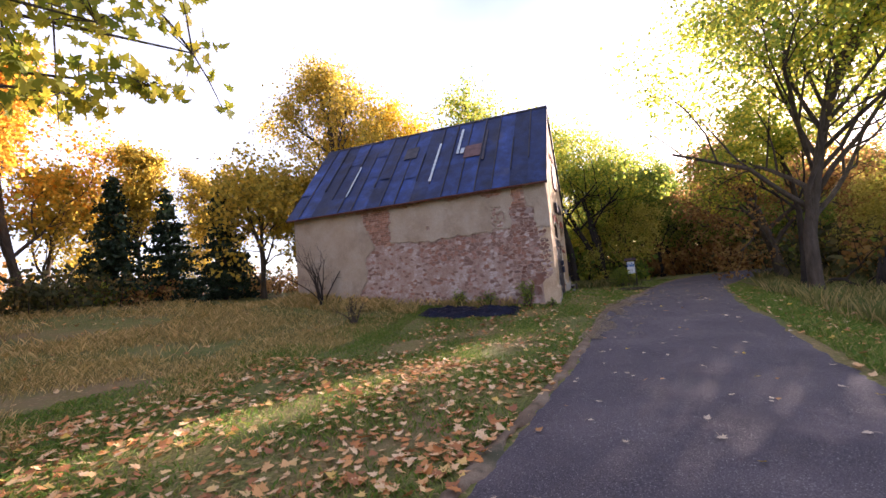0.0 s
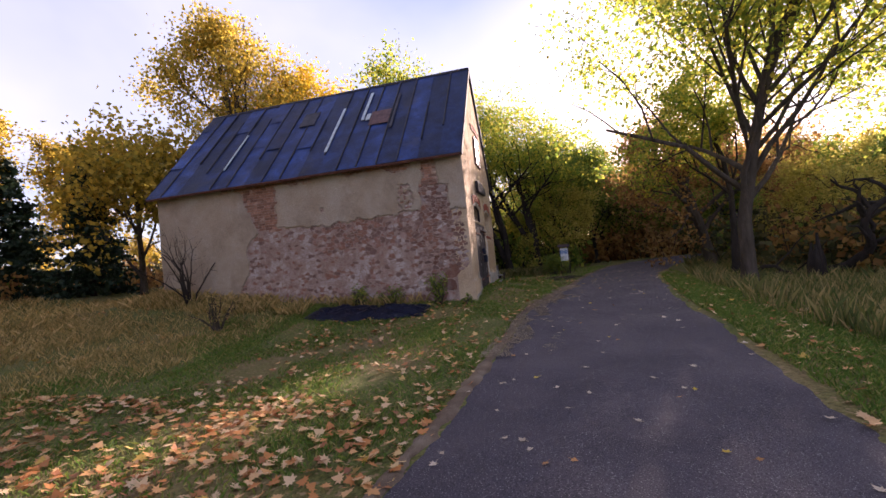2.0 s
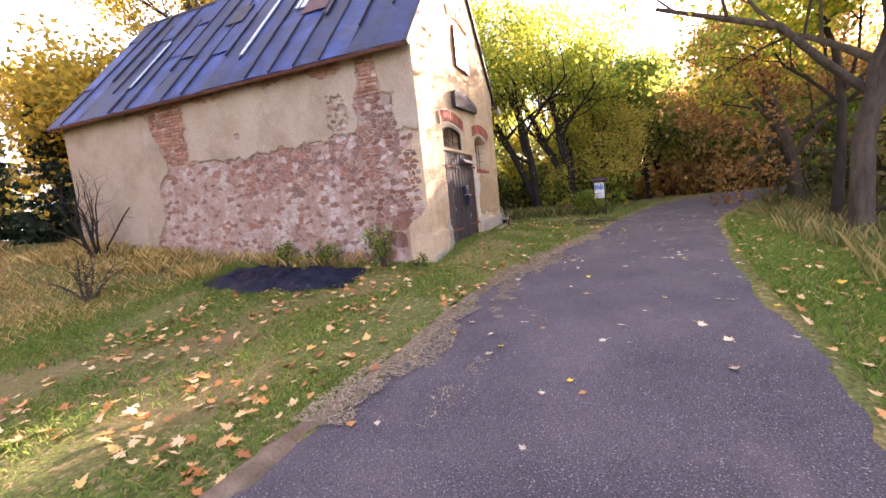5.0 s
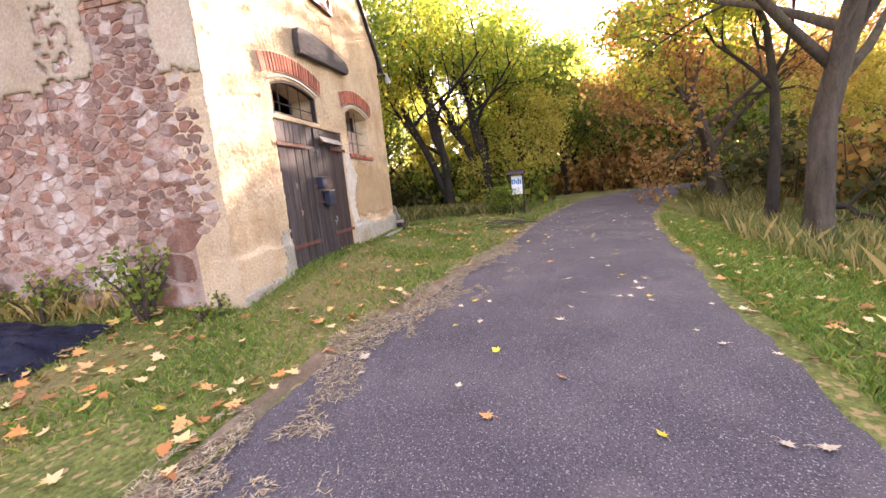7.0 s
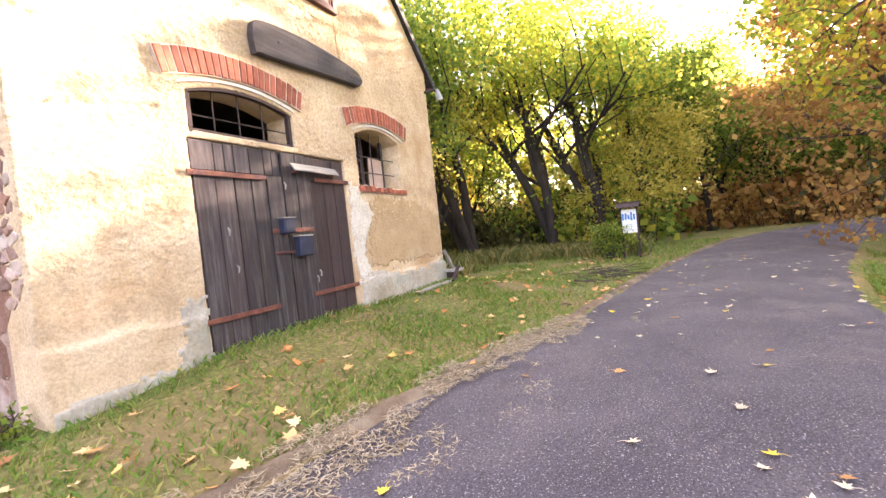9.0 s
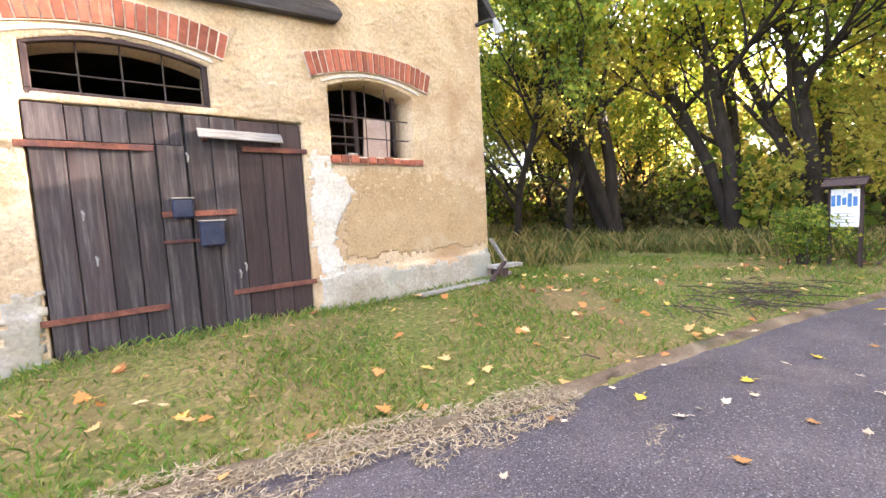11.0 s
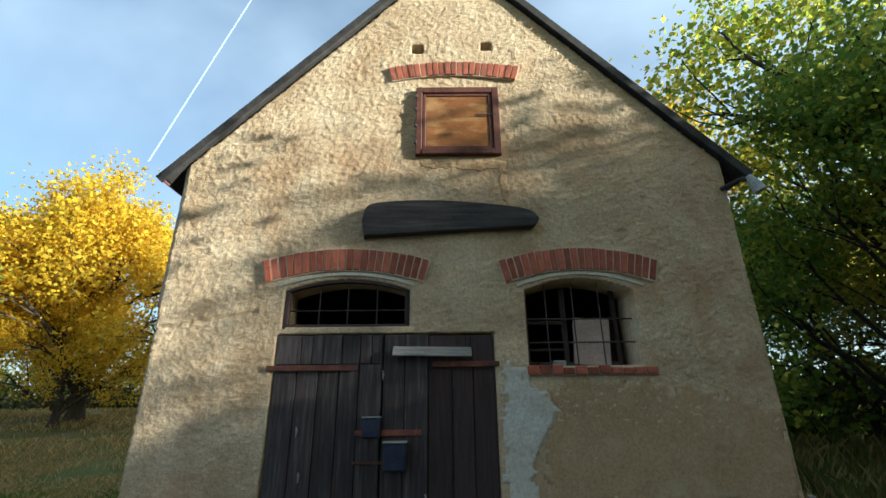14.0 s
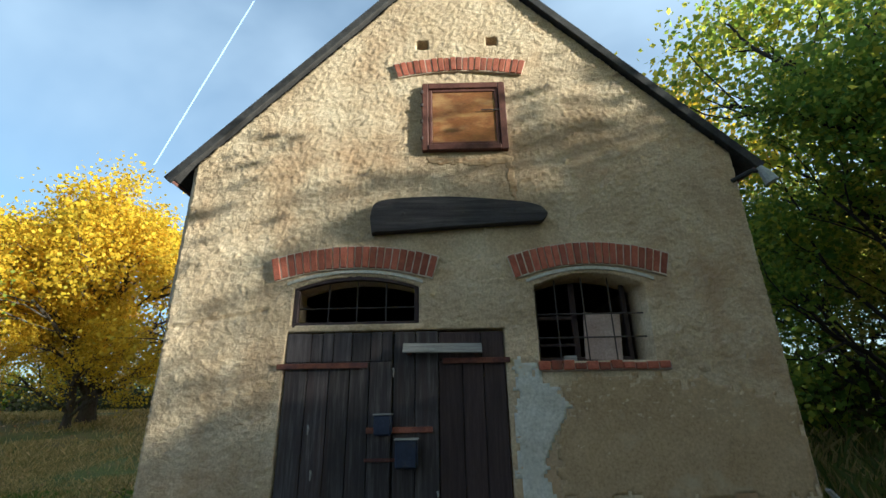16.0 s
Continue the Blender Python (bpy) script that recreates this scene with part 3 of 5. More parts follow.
rnd = random.Random(4)
for side in (-1, 1):
    S = slope(side)
    b = Build()
    b.box((-0.035, 0, -0.06), (L + 0.2, SL, 0.0), S)
    part("roof_boarding", b, BLACK_BOARD, roof)
    n = 17
    wide = (L + 0.26) / n
    for i in range(n):
        y0 = -0.06 + i * wide
        rows = [0.0, rnd.uniform(1.6, 2.4), rnd.uniform(3.3, 4.2), SL]
        if rnd.random() < 0.9:
            rows.pop(1 + rnd.randrange(2))
            if rnd.random() < 0.6:
                rows.pop(1)
        for k, (s0, s1) in enumerate(zip(rows, rows[1:])):
            cols, nr = 5, max(3, int((s1 - s0) / 0.3))
            v = []
            off = rnd.random() * 50
            lift = rnd.uniform(0.0, 0.012)
            for r in range(nr + 1):
                for c in range(cols + 1):
                    s, y = s0 + (s1 - s0 + 0.05 * (k < len(rows) - 2)) * r / nr - 0.04 * (k == 0), y0 + wide * c / cols
                    wav = 0.014 * noise.noise((y * 2.5 + off, s * 1.4, 0)) + 0.007 * noise.noise((y * 7 + off, s * 5, 2))
                    v.append(S @ Vector((y, s, 0.02 + wav + lift + 0.012 * (1 - r / nr) + 0.01 * k)))
            bb = Build()
            f = [(r * (cols + 1) + c, r * (cols + 1) + c + 1, (r + 1) * (cols + 1) + c + 1, (r + 1) * (cols + 1) + c) for r in range(nr) for c in range(cols)]
            bb.add(v, f if side > 0 else [q[::-1] for q in f])
            part("roof_sheet", bb, ROOF, roof, smooth=True)
        if i:
            s_end = SL if rnd.random() < 0.75 else rnd.uniform(2.5, 4.6)
            s_beg = 0.0 if rnd.random() < 0.8 else rnd.uniform(0.6, 1.8)
            bb = Build()
            bb.box((y0 - 0.022, s_beg, 0.012), (y0 + 0.022, s_end, 0.075), S, 0.008)
            part("roof_batten", bb, ROOF_SEAM, roof)
    bb = Build()
    bb.box((-0.05, -0.05, -0.055), (L + 0.2, -0.015, 0.015), S, 0.006)
    part("eave_board", bb, FASCIA, roof, "red-brown painted eave board")
    for y in (-0.062, L + 0.18):
        bb = Build()
        bb.box((y - 0.02, -0.06, -0.075), (y + 0.02, SL + 0.02, 0.04), S, 0.006)
        part("verge_board", bb, BLACK_BOARD, roof, "dark verge board")
S = slope(-1)
for y, s0, s1, wd, mat, nm, lab in ((4.55, 1.1, 3.9, 0.10, ROOF_PALE, "roof_strip", "bright bare tin strip"), (3.62, 2.8, 4.75, 0.11, ROOF_PALE, "roof_strip", "bright bare tin strip"), (3.42, 2.75, 3.15, 0.16, ROOF_PALE, "roof_strip", "bright bare tin strip"), (2.95, 2.35, 3.25, 0.72, ROOF_RED, "roof_patch", "rusty brown patch sheet"), (5.9, 3.1, 4.0, 0.62, ROOF_SEAM, "roof_patch", "dark grey patch sheet"), (2.45, 2.0, 4.3, 0.10, ROOF_SEAM, "roof_strip", "grey batten"), (8.4, 1.0, 3.2, 0.07, ROOF_PALE, "roof_strip", "bright bare tin strip")):
    bb = Build()
    bb.box((y - wd / 2, s0, 0.055), (y + wd / 2, s1, 0.085), S, 0.006)
    part(nm, bb, mat, roof, lab)
bb = Build()
bb.tube([(W / 2, y, RIDGE + 0.115 + 0.012 * noise.noise((y, 3, 0))) for y in np.linspace(-0.07, L + 0.2, 24)], [0.075] * 24, 8)
part("ridge_cap", bb, ROOF_SEAM, roof, "dark rolled ridge cap", smooth=True)


# brick heads over the openings
def brick_arch(name, x0, x1, z, rise, tall, n, label):
    head = part(name, None, None, house, label)
    width = (x1 - x0) / n
    r = random.Random(n)
    back = Build()
    for i in range(n):
        t0, t1 = i / n, (i + 1) / n
        q = []
        for t, o in ((t0, 0), (t1, 0), (t1, 1), (t0, 1)):
            spread = (t - 0.5) * 0.16 * o
            q.append((x0 + (x1 - x0) * t + spread, z + rise * (1 - (2 * t - 1) ** 2) + tall * o))
        cx, cz = sum(p[0] for p in q) / 4, sum(p[1] for p in q) / 4
        back.add([(a, -0.040, c) for a, c in q] + [(a, 0.02, c) for a, c in q], [(0, 1, 2, 3), (4, 7, 6, 5), (0, 4, 5, 1), (2, 6, 7, 3), (1, 5, 6, 2), (3, 7, 4, 0)])
        d = 0.050 + r.uniform(-0.006, 0.008)
        sx, sz = 0.84, 0.95 - r.uniform(0, 0.05)
        f = [(cx + (a - cx) * sx, cz + (c - cz) * sz) for a, c in q]
        e = [(cx + (a - cx) * sx * 0.86, cz + (c - cz) * sz * 0.965) for a, c in q]
        b = Build()
        b.add([(a, 0.0, c) for a, c in f] + [(a, -d + 0.007, c) for a, c in f] + [(a, -d, c) for a, c in e],
              [(0, 4, 5, 1)[::-1], (1, 5, 6, 2)[::-1], (2, 6, 7, 3)[::-1], (3, 7, 4, 0)[::-1], (4, 8, 9, 5)[::-1], (5, 9, 10, 6)[::-1], (6, 10, 11, 7)[::-1], (7, 11, 8, 4)[::-1], (8, 9, 10, 11)])
        part("brick", b, BRICK, head)
    part("joints", back, JOINT, head)


def empty_part(name, parent, label=""):
    ob = new(name)
    ob.parent = parent
    if label:
        ob["label"] = label
    return ob


def lintel(x0, x1, z, rise):
    """A thin proud plaster line under a brick head."""
    b = Build()
    n = 16
    v = []
    for t in np.linspace(0, 1, n):
        x, zz = x0 + (x1 - x0) * t, z + rise * (1 - (2 * t - 1) ** 2)
        v += [(x, -0.03, zz - 0.035), (x, -0.03, zz), (x, 0.12, zz - 0.035), (x, 0.12, zz)]
    f = []
    for i in range(n - 1):
        k = 4 * i
        f += [(k, k + 4, k + 5, k + 1), (k + 2, k + 3, k + 7, k + 6), (k, k + 2, k + 6, k + 4), (k + 1, k + 5, k + 7, k + 3)]
    b.add(v, f)
    part("lintel_edge", b, WHITE_PLASTER, wall_front, "pale plaster edge under the brick head")


brick_arch("brick_arch", 1.16, 2.93, 3.16, 0.14, 0.27, 22, "red brick head over the door light")
brick_arch("brick_arch", 3.86, 5.54, 3.14, 0.15, 0.27, 22, "red brick head over the window")
brick_arch("brick_arch", 2.50, 4.14, 5.95, 0.09, 0.23, 21, "red brick head over the hatch")
lintel(1.30, 2.82, 3.155, 0.13)
lintel(3.98, 5.40, 3.135, 0.14)

# double plank door
rnd = random.Random(11)
door = part("double_door", None, None, house, "weathered grey plank double door, shut")


def plank(parent, x0, x1, z0, z1, y, mat, thick=0.035, name="plank", label="", dip=0.0):
    b = Build()
    b.box((x0 + 0.004, y, z0 - dip), (x1 - 0.004, y + thick, z1), None, 0.006)
    return part(name, b, mat, parent, label)


edges_l = [1.35, 1.62, 1.74, 1.86, 2.06, 2.26, 2.38, 2.50]
for a, c in zip(edges_l, edges_l[1:]):
    low = 2.28 if a < 2.2 else 0.32
    plank(door, a, c, 2.275, 2.59 - rnd.uniform(0, 0.015), 0.0 + rnd.uniform(-0.004, 0.004), DOOR_WOOD)
for a, c in zip([1.36, 1.60, 1.83, 2.05, 2.26, 2.50], [1.60, 1.83, 2.05, 2.26, 2.50]):
    plank(door, a, c, 0.30, 2.27, -0.006 + rnd.uniform(-0.006, 0.005) - (0.014 if c > 2.4 else 0), DOOR_WOOD, dip=rnd.uniform(0, 0.02))
for a, c in zip([2.515, 2.74, 2.985], [2.74, 2.985]):
    plank(door, a, c, 0.33, 2.58, -0.012 + rnd.uniform(-0.006, 0.005), DOOR_WOOD, dip=rnd.uniform(0, 0.02))
for a, c in zip([2.985, 3.24, 3.46], [3.24, 3.46, 3.69]):
    plank(door, a, c, 0.36, 2.27, 0.0 + rnd.uniform(-0.003, 0.003), DARK_WOOD, dip=rnd.uniform(0, 0.015))
for a, c in zip([2.985, 3.44], [3.44, 3.69]):
    plank(door, a, c, 2.28, 2.57, 0.002, DARK_WOOD)
b = Build()
b.box((1.36, 0.045, 0.30), (3.69, 0.065, 2.57))
part("backing", b, BLACK_BOARD, door)
for x0, x1, z, tip in ((1.28, 2.24, 2.235, 0.02), (1.29, 2.24, 0.705, 0.0), (2.82, 3.74, 0.745, 0.0), (3.03, 3.74, 2.265, 0.0), (2.25, 2.92, 1.60, 0.0), (2.24, 2.56, 1.33, 0.0)):
    b = Build()
    hgt = 0.028 if (x1 - x0) > 0.5 else 0.016
    b.box((x0, -0.045, z - hgt), (x1, -0.030, z + hgt), None, 0.004)
    hinge = part("strap_hinge", b, RUST, door, "rust-red iron strap")
    for i in range(5):
        x = x0 + 0.06 + (x1 - x0 - 0.12) * i / 4
        b = Build()
        b.tube([(x, -0.044, z), (x, -0.053, z)], [0.009, 0.006], 6)
        part("bolt", b, RUST, hinge)
for x0, x1, z0, z1 in ((2.34, 2.515, 1.555, 1.75), (2.555, 2.775, 1.26, 1.52)):
    b = Build()
    b.box((x0, -0.15, z0), (x1, -0.032, z1), None, 0.018)
    cover = part("lock_cover", b, BLUE_BOX, door, "dark blue metal padlock cover")
    b = Build()
    b.box((x0 - 0.008, -0.158, z1 - 0.006), (x1 + 0.008, -0.032, z1 + 0.008), None, 0.003)
    part("lid", b, GREY_WOOD, cover, "scuffed bare lid edge")
b = Build()
b.box((-0.415, -0.02, -0.065), (0.415, 0.0, 0.065), pose(3.03, -0.085, 2.385, -38, 1.0, 0), 0.005)
part("rain_board", b, GREY_WOOD, door, "bare grey rain board")
for x in (2.68, 3.38):
    b = Build()
    b.box((x - 0.02, -0.09, 2.33), (x + 0.02, 0.0, 2.36), None, 0.003)
    part("bracket", b, RUST, door)
for x, z in ((1.66, 1.66), (1.72, 1.25), (2.51, 2.2), (2.96, 1.05), (2.9, 0.98)):
    b = Build()
    b.tube([(x, -0.03, z), (x + 0.01, -0.045, z - 0.03), (x + 0.005, -0.04, z - 0.09)], [0.010, 0.012, 0.006], 6)
    part("nail_scar", b, GREY_WOOD, door, "pale splinter and nail")

# light over the door
light_over = part("door_light", None, None, house, "unglazed barred light over the door")


def bar(parent, a, c, r, mat, name="bar"):
    b = Build()
    b.tube([a, c], [r, r], 6)
    return part(name, b, mat, parent)


for lo, hi in (((1.385, 0.0, 2.645), (2.775, 0.07, 2.70)), ((1.385, 0.0, 2.70), (1.435, 0.07, 3.06)), ((2.725, 0.0, 2.70), (2.775, 0.07, 3.09))):
    b = Build()
    b.box(lo, hi, None, 0.006)
    part("frame", b, DARK_WOOD, light_over)
b = Build()
n = 14
v = []
for t in np.linspace(0, 1, n):
    x, zz = 1.385 + 1.39 * t, 3.10 + 0.12 * (1 - (2 * t - 1) ** 2)
    v += [(x, 0.0, zz - 0.045), (x, 0.0, zz), (x, 0.07, zz - 0.045), (x, 0.07, zz)]
f = []
for i in range(n - 1):
    k = 4 * i
    f += [(k, k + 4, k + 5, k + 1), (k + 2, k + 3, k + 7, k + 6), (k, k + 2, k + 6, k + 4)]
b.add(v, f)
part("frame_head", b, DARK_WOOD, light_over)
for x in (1.75, 2.07, 2.40):
    bar(light_over, (x, 0.10, 2.68), (x, 0.10, 3.18), 0.008, IRON)
bar(light_over, (1.39, 0.095, 2.87), (2.77, 0.095, 2.87), 0.008, IRON)

# barred window
window = part("window", None, None, house, "old barred window with leaning board inside")
for lo, hi in (((4.08, 0.26, 2.25), (4.13, 0.32, 3.14)), ((5.12, 0.26, 2.25), (5.17, 0.32, 3.14)), ((4.13, 0.26, 2.25), (5.12, 0.32, 2.30)), ((4.13, 0.26, 2.72), (4.58, 0.31, 2.76)), ((4.52, 0.26, 2.30), (4.58, 0.32, 3.14)), ((4.13, 0.26, 2.42), (4.52, 0.30, 2.45))):
    b = Build()
    b.box(lo, hi, None, 0.006)
    part("frame", b, DARK_WOOD, window)
for x in (4.32, 4.63, 4.93):
    bar(window, (x, 0.13, 2.24), (x, 0.13, 3.18), 0.008, IRON)
for z in (2.50, 2.76):
    bar(window, (4.06, 0.12, z), (5.34, 0.12, z), 0.009, IRON)
b = Build()
b.box((4.62, 0.20, 2.26), (5.03, 0.22, 2.78), pose(0, 0, 0, 0, 0, 0) @ Matrix.Translation((4.8, 0.2, 2.5)) @ pose(0, 0, 0, 0, 4, 0) @ Matrix.Translation((-4.8, -0.2, -2.5)), 0.004)
part("leaning_board", b, surface("pinkish bare board", [(0.3, (0.36, 0.25, 0.22)), (0.7, (0.50, 0.38, 0.34))], 4.0, 0.85, 0.2, 40), window, "pale pinkish board leaning inside")
b = Build()
b.box((4.36, 0.16, 2.245), (4.50, 0.24, 2.31), None, 0.006)
part("brick_end", b, GREY_WOOD, window)
rnd = random.Random(5)
for i in range(11):
    x = 4.04 + i * 0.125
    b = Build()
    b.box((x, -0.055 + rnd.uniform(-0.008, 0.01), 2.145 + rnd.uniform(0, 0.01)), (x + 0.115, 0.25, 2.235 + rnd.uniform(-0.02, 0.015)), None, 0.008)
    part("sill_brick", b, BRICK, window)
b = Build()
b.box((4.05, -0.035, 2.135), (5.42, 0.24, 2.215), None, 0.01)
part("sill_mortar", b, MORTAR, window)

# loft hatch
hatch = part("loft_hatch", None, None, house, "brown varnished loft hatch, shut")
for lo, hi in (((2.82, -0.075, 4.80), (2.90, 0.0, 5.82)), ((3.81, -0.075, 4.80), (3.90, 0.0, 5.82)), ((2.90, -0.075, 5.73), (3.81, 0.0, 5.82)), ((2.90, -0.085, 4.80), (3.81, 0.0, 4.88)), ((2.905, -0.060, 4.885), (2.95, -0.005, 5.725)), ((3.76, -0.060, 4.885), (3.805, -0.005, 5.725)), ((2.95, -0.060, 5.68), (3.76, -0.005, 5.725)), ((2.95, -0.060, 4.885), (3.76, -0.005, 4.925))):
    b = Build()
    b.box(lo, hi, None, 0.008)
    part("frame", b, HATCH_FRAME, hatch)
b = Build()
b.box((2.95, -0.048, 4.925), (3.76, -0.01, 5.68), None, 0.004)
part("panel", b, HATCH, hatch, "glossy red-brown panel")
b = Build()
b.box((3.58, -0.075, 5.375), (3.86, -0.062, 5.392), None, 0.003)
part("hasp", b, IRON, hatch, "thin iron hasp")
for z in (4.95, 5.2, 5.45, 5.65):
    b = Build()
    b.box((2.80, -0.085, z), (2.835, -0.06, z + 0.05), None, 0.004)
    part("hinge", b, IRON, hatch)

# long shaped board on the gable
b = Build()
top = spline([(2.215, 3.90), (2.27, 4.08), (2.5, 4.135), (3.0, 4.15), (3.5, 4.12), (4.0, 4.06), (4.2, 4.0), (4.275, 3.92)], 26)
low = spline([(2.24, 3.685), (2.30, 3.70), (2.5, 3.705), (3.0, 3.735), (3.5, 3.765), (4.0, 3.79), (4.2, 3.80), (4.275, 3.88)], 26)
v, f = [], []
for i, (p, q) in enumerate(zip(low, top)):
    v += [(p[0], -0.125, p[1] + 0.012), (q[0], -0.125, q[1] - 0.012), (q[0], -0.10, q[1]), (q[0], -0.03, q[1]), (p[0], -0.03, p[1]), (p[0], -0.10, p[1])]
for i in range(25):
    k = 6 * i
    f += [(k + j, k + 6 + j, k + 6 + (j + 1) % 6, k + (j + 1) % 6)[::-1] for j in range(6)]
f += [(0, 1, 2, 3, 4, 5), tuple(range(150, 156))[::-1]]
b.add(v, f)
board = part("gable_board", b, SIGN_WOOD, house, "long blackened fish-shaped wooden board")
for x in (2.6, 3.3, 3.9):
    b = Build()
    b.tube([(x, -0.125, 3.93), (x, -0.135, 3.93)], [0.014, 0.010], 7)
    part("nail", b, IRON, board)

# lamp under the eave
b = Build()
b.tube([(6.55, -0.02, 4.30), (6.74, -0.12, 4.38), (6.80, -0.16, 4.36)], [0.03, 0.03, 0.03], 7)
lamp = part("eave_lamp", b, BLACK_BOARD, house, "small outdoor lamp on an arm")
b = Build()
b.tube([(6.80, -0.17, 4.40), (6.84, -0.19, 4.30), (6.88, -0.20, 4.19)], [0.035, 0.06, 0.075], 9)
part("lamp_head", b, LAMP_GREY, lamp, "pale grey lamp head")


# ---- loose things by the house ----
def z_at(x, y):
    return float(height(x, y))


def board_thing(name, lo, hi, m, mat, label, category="plank"):
    b = Build()
    b.box(lo, hi, m, 0.006)
    return thing(name, b, mat, label, category)


board_thing("plank", (0, -0.07, 0), (1.45, 0.07, 0.045), pose(5.08, -0.24, z_at(5.1, -0.25) + 0.005, 0, -0.5, 2), GREY_WOOD, "grey bare plank lying on grass against the wall")
board_thing("plank", (0, -0.09, 0), (0.75, 0.09, 0.06), pose(6.50, -0.18, z_at(6.9, -0.1) + 0.20, 0, 3, 8), GREY_WOOD, "weathered plank across short blocks")
board_thing("plank", (0, -0.09, 0), (0.70, 0.09, 0.05), pose(6.58, 0.05, z_at(6.9, 0.1) + 0.02, 0, 3, 12), GREY_WOOD, "weathered plank on the ground")
board_thing("timber_block", (0, 0, -0.04), (0.22, 0.30, 0.20), pose(6.68, -0.18, z_at(6.8, 0), 0, 0, 5), DARK_WOOD, "dark timber block under planks", "block")
board_thing("leaning_plank", (0, -0.04, 0), (0.62, 0.04, 0.03), pose(6.66, -0.02, z_at(6.7, 0) + 0.62, 0, 55, -4), GREY_WOOD, "thin pale plank leaning against the wall")
board_thing("prop", (0, -0.03, 0), (0.42, 0.03, 0.05), pose(6.36, -0.32, z_at(6.4, -0.3) + 0.02, 0, -40, 0), DARK_WOOD, "short dark prop beside the plank")

# black plastic sheet on the ground
b = Build()
n, k = 64, 26
v = []
for i in range(n + 1):
    for j in range(k + 1):
        u, w = i / n, j / k
        y = 1.2 + 3.5 * u + 0.10 * noise.noise((w * 4, u * 3, 1))
        x = -0.55 - 1.30 * w * (0.75 + 0.25 * math.sin(u * 3.1)) + 0.13 * noise.noise((u * 6, w * 2, 5))
        bulge = 0.15 * math.sin(math.pi * w) ** 0.7 * (math.sin(math.pi * min(1, u * 1.15)) ** 0.6 if u < 0.87 else 0.35)
        fold = 0.14 * abs(noise.noise((u * 6, w * 5, 3))) + 0.10 * abs(noise.noise((u * 15 + w * 6, w * 5, 3)))
        e = min(u, 1 - u, w, 1 - w)
        v.append((x, y, z_at(x, y) + 0.02 + (bulge + fold) * min(1, e * 9) - 0.07 * (abs(u - 0.42) < 0.03)))
b.add(v, [(i * (k + 1) + j, i * (k + 1) + j + 1, (i + 1) * (k + 1) + j + 1, (i + 1) * (k + 1) + j) for i in range(n) for j in range(k)])
thing("plastic_sheet", b, TARP, "crumpled black plastic sheet over a low heap", "tarpaulin", smooth=True)

# notice board
sx, sy = 13.0, -3.28
sz = z_at(sx, sy)
notice = thing("notice_board", None, None, "small white and blue notice board under a little roof", "notice board")
face = pose(sx, sy, sz, 0, 0, -97)
for x in (-0.24, 0.22):
    b = Build()
    b.box((x - 0.03, -0.03, -0.1), (x + 0.03, 0.03, 1.58), face, 0.006)
    part("post", b, DARK_WOOD, notice)
b = Build()
b.box((-0.22, -0.045, 0.78), (0.20, -0.02, 1.50), face, 0.004)
panel = part("panel", b, SIGN_WHITE, notice, "white sheet with blue print")
rnd = random.Random(3)
for i in range(5):
    b = Build()
    x0 = -0.22 + i * 0.08
    b.box((x0 + 0.01, -0.050, 1.16 + rnd.uniform(0, 0.06)), (x0 + 0.07, -0.046, 1.33 + rnd.uniform(0, 0.1)), face)
    part("print", b, SIGN_BLUE, panel)
for i in range(4):
    b = Build()
    b.box((-0.17, -0.049, 0.86 + i * 0.055), (0.15 - 0.05 * (i % 2), -0.046, 0.875 + i * 0.055), face)
    part("print", b, LAMP_GREY, panel)
for s in (-1, 1):
    b = Build()
    b.box((-0.34, -0.02, 0), (0.32, 0.24, 0.03), face @ pose(0, 0, 1.70, 0, 0, 0) @ pose(0, 0, 0, -32 if s > 0 else 212, 0, 0), 0.004)
    part("roof_board", b, DARK_WOOD, notice)


# ---- plants ----
LEAF_V = np.array([(0, 0, 0), (0.42, 0.45, 0.10), (0, 1.0, -0.04), (-0.42, 0.45, 0.10)])


def leaves_mesh(name, centres, size, mat, rng, hang=0.3):
    """Many small folded leaves at centres."""
    n = len(centres)
    a = rng.normal(size=(n, 3))
    a[:, 2] -= hang
    a /= np.linalg.norm(a, axis=1)[:, None]
    c = np.cross(a, rng.normal(size=(n, 3)))
    c /= np.linalg.norm(c, axis=1)[:, None]
    d = np.cross(a, c)
    s = size * rng.uniform(0.6, 1.3, n)[:, None, None]
    v = centres[:, None] + s * (LEAF_V[None, :, :1] * c[:, None] + LEAF_V[None, :, 1:2] * a[:, None] + LEAF_V[None, :, 2:] * d[:, None])
    me = bpy.data.meshes.new(name)
    me.vertices.add(n * 4)
    me.vertices.foreach_set("co", v.ravel())
    me.loops.add(n * 4)
    me.loops.foreach_set("vertex_index", np.arange(n * 4))
    me.polygons.add(n)
    me.polygons.foreach_set("loop_start", np.arange(n) * 4)
    me.materials.append(mat)
    me.update(calc_edges=True)
    return me


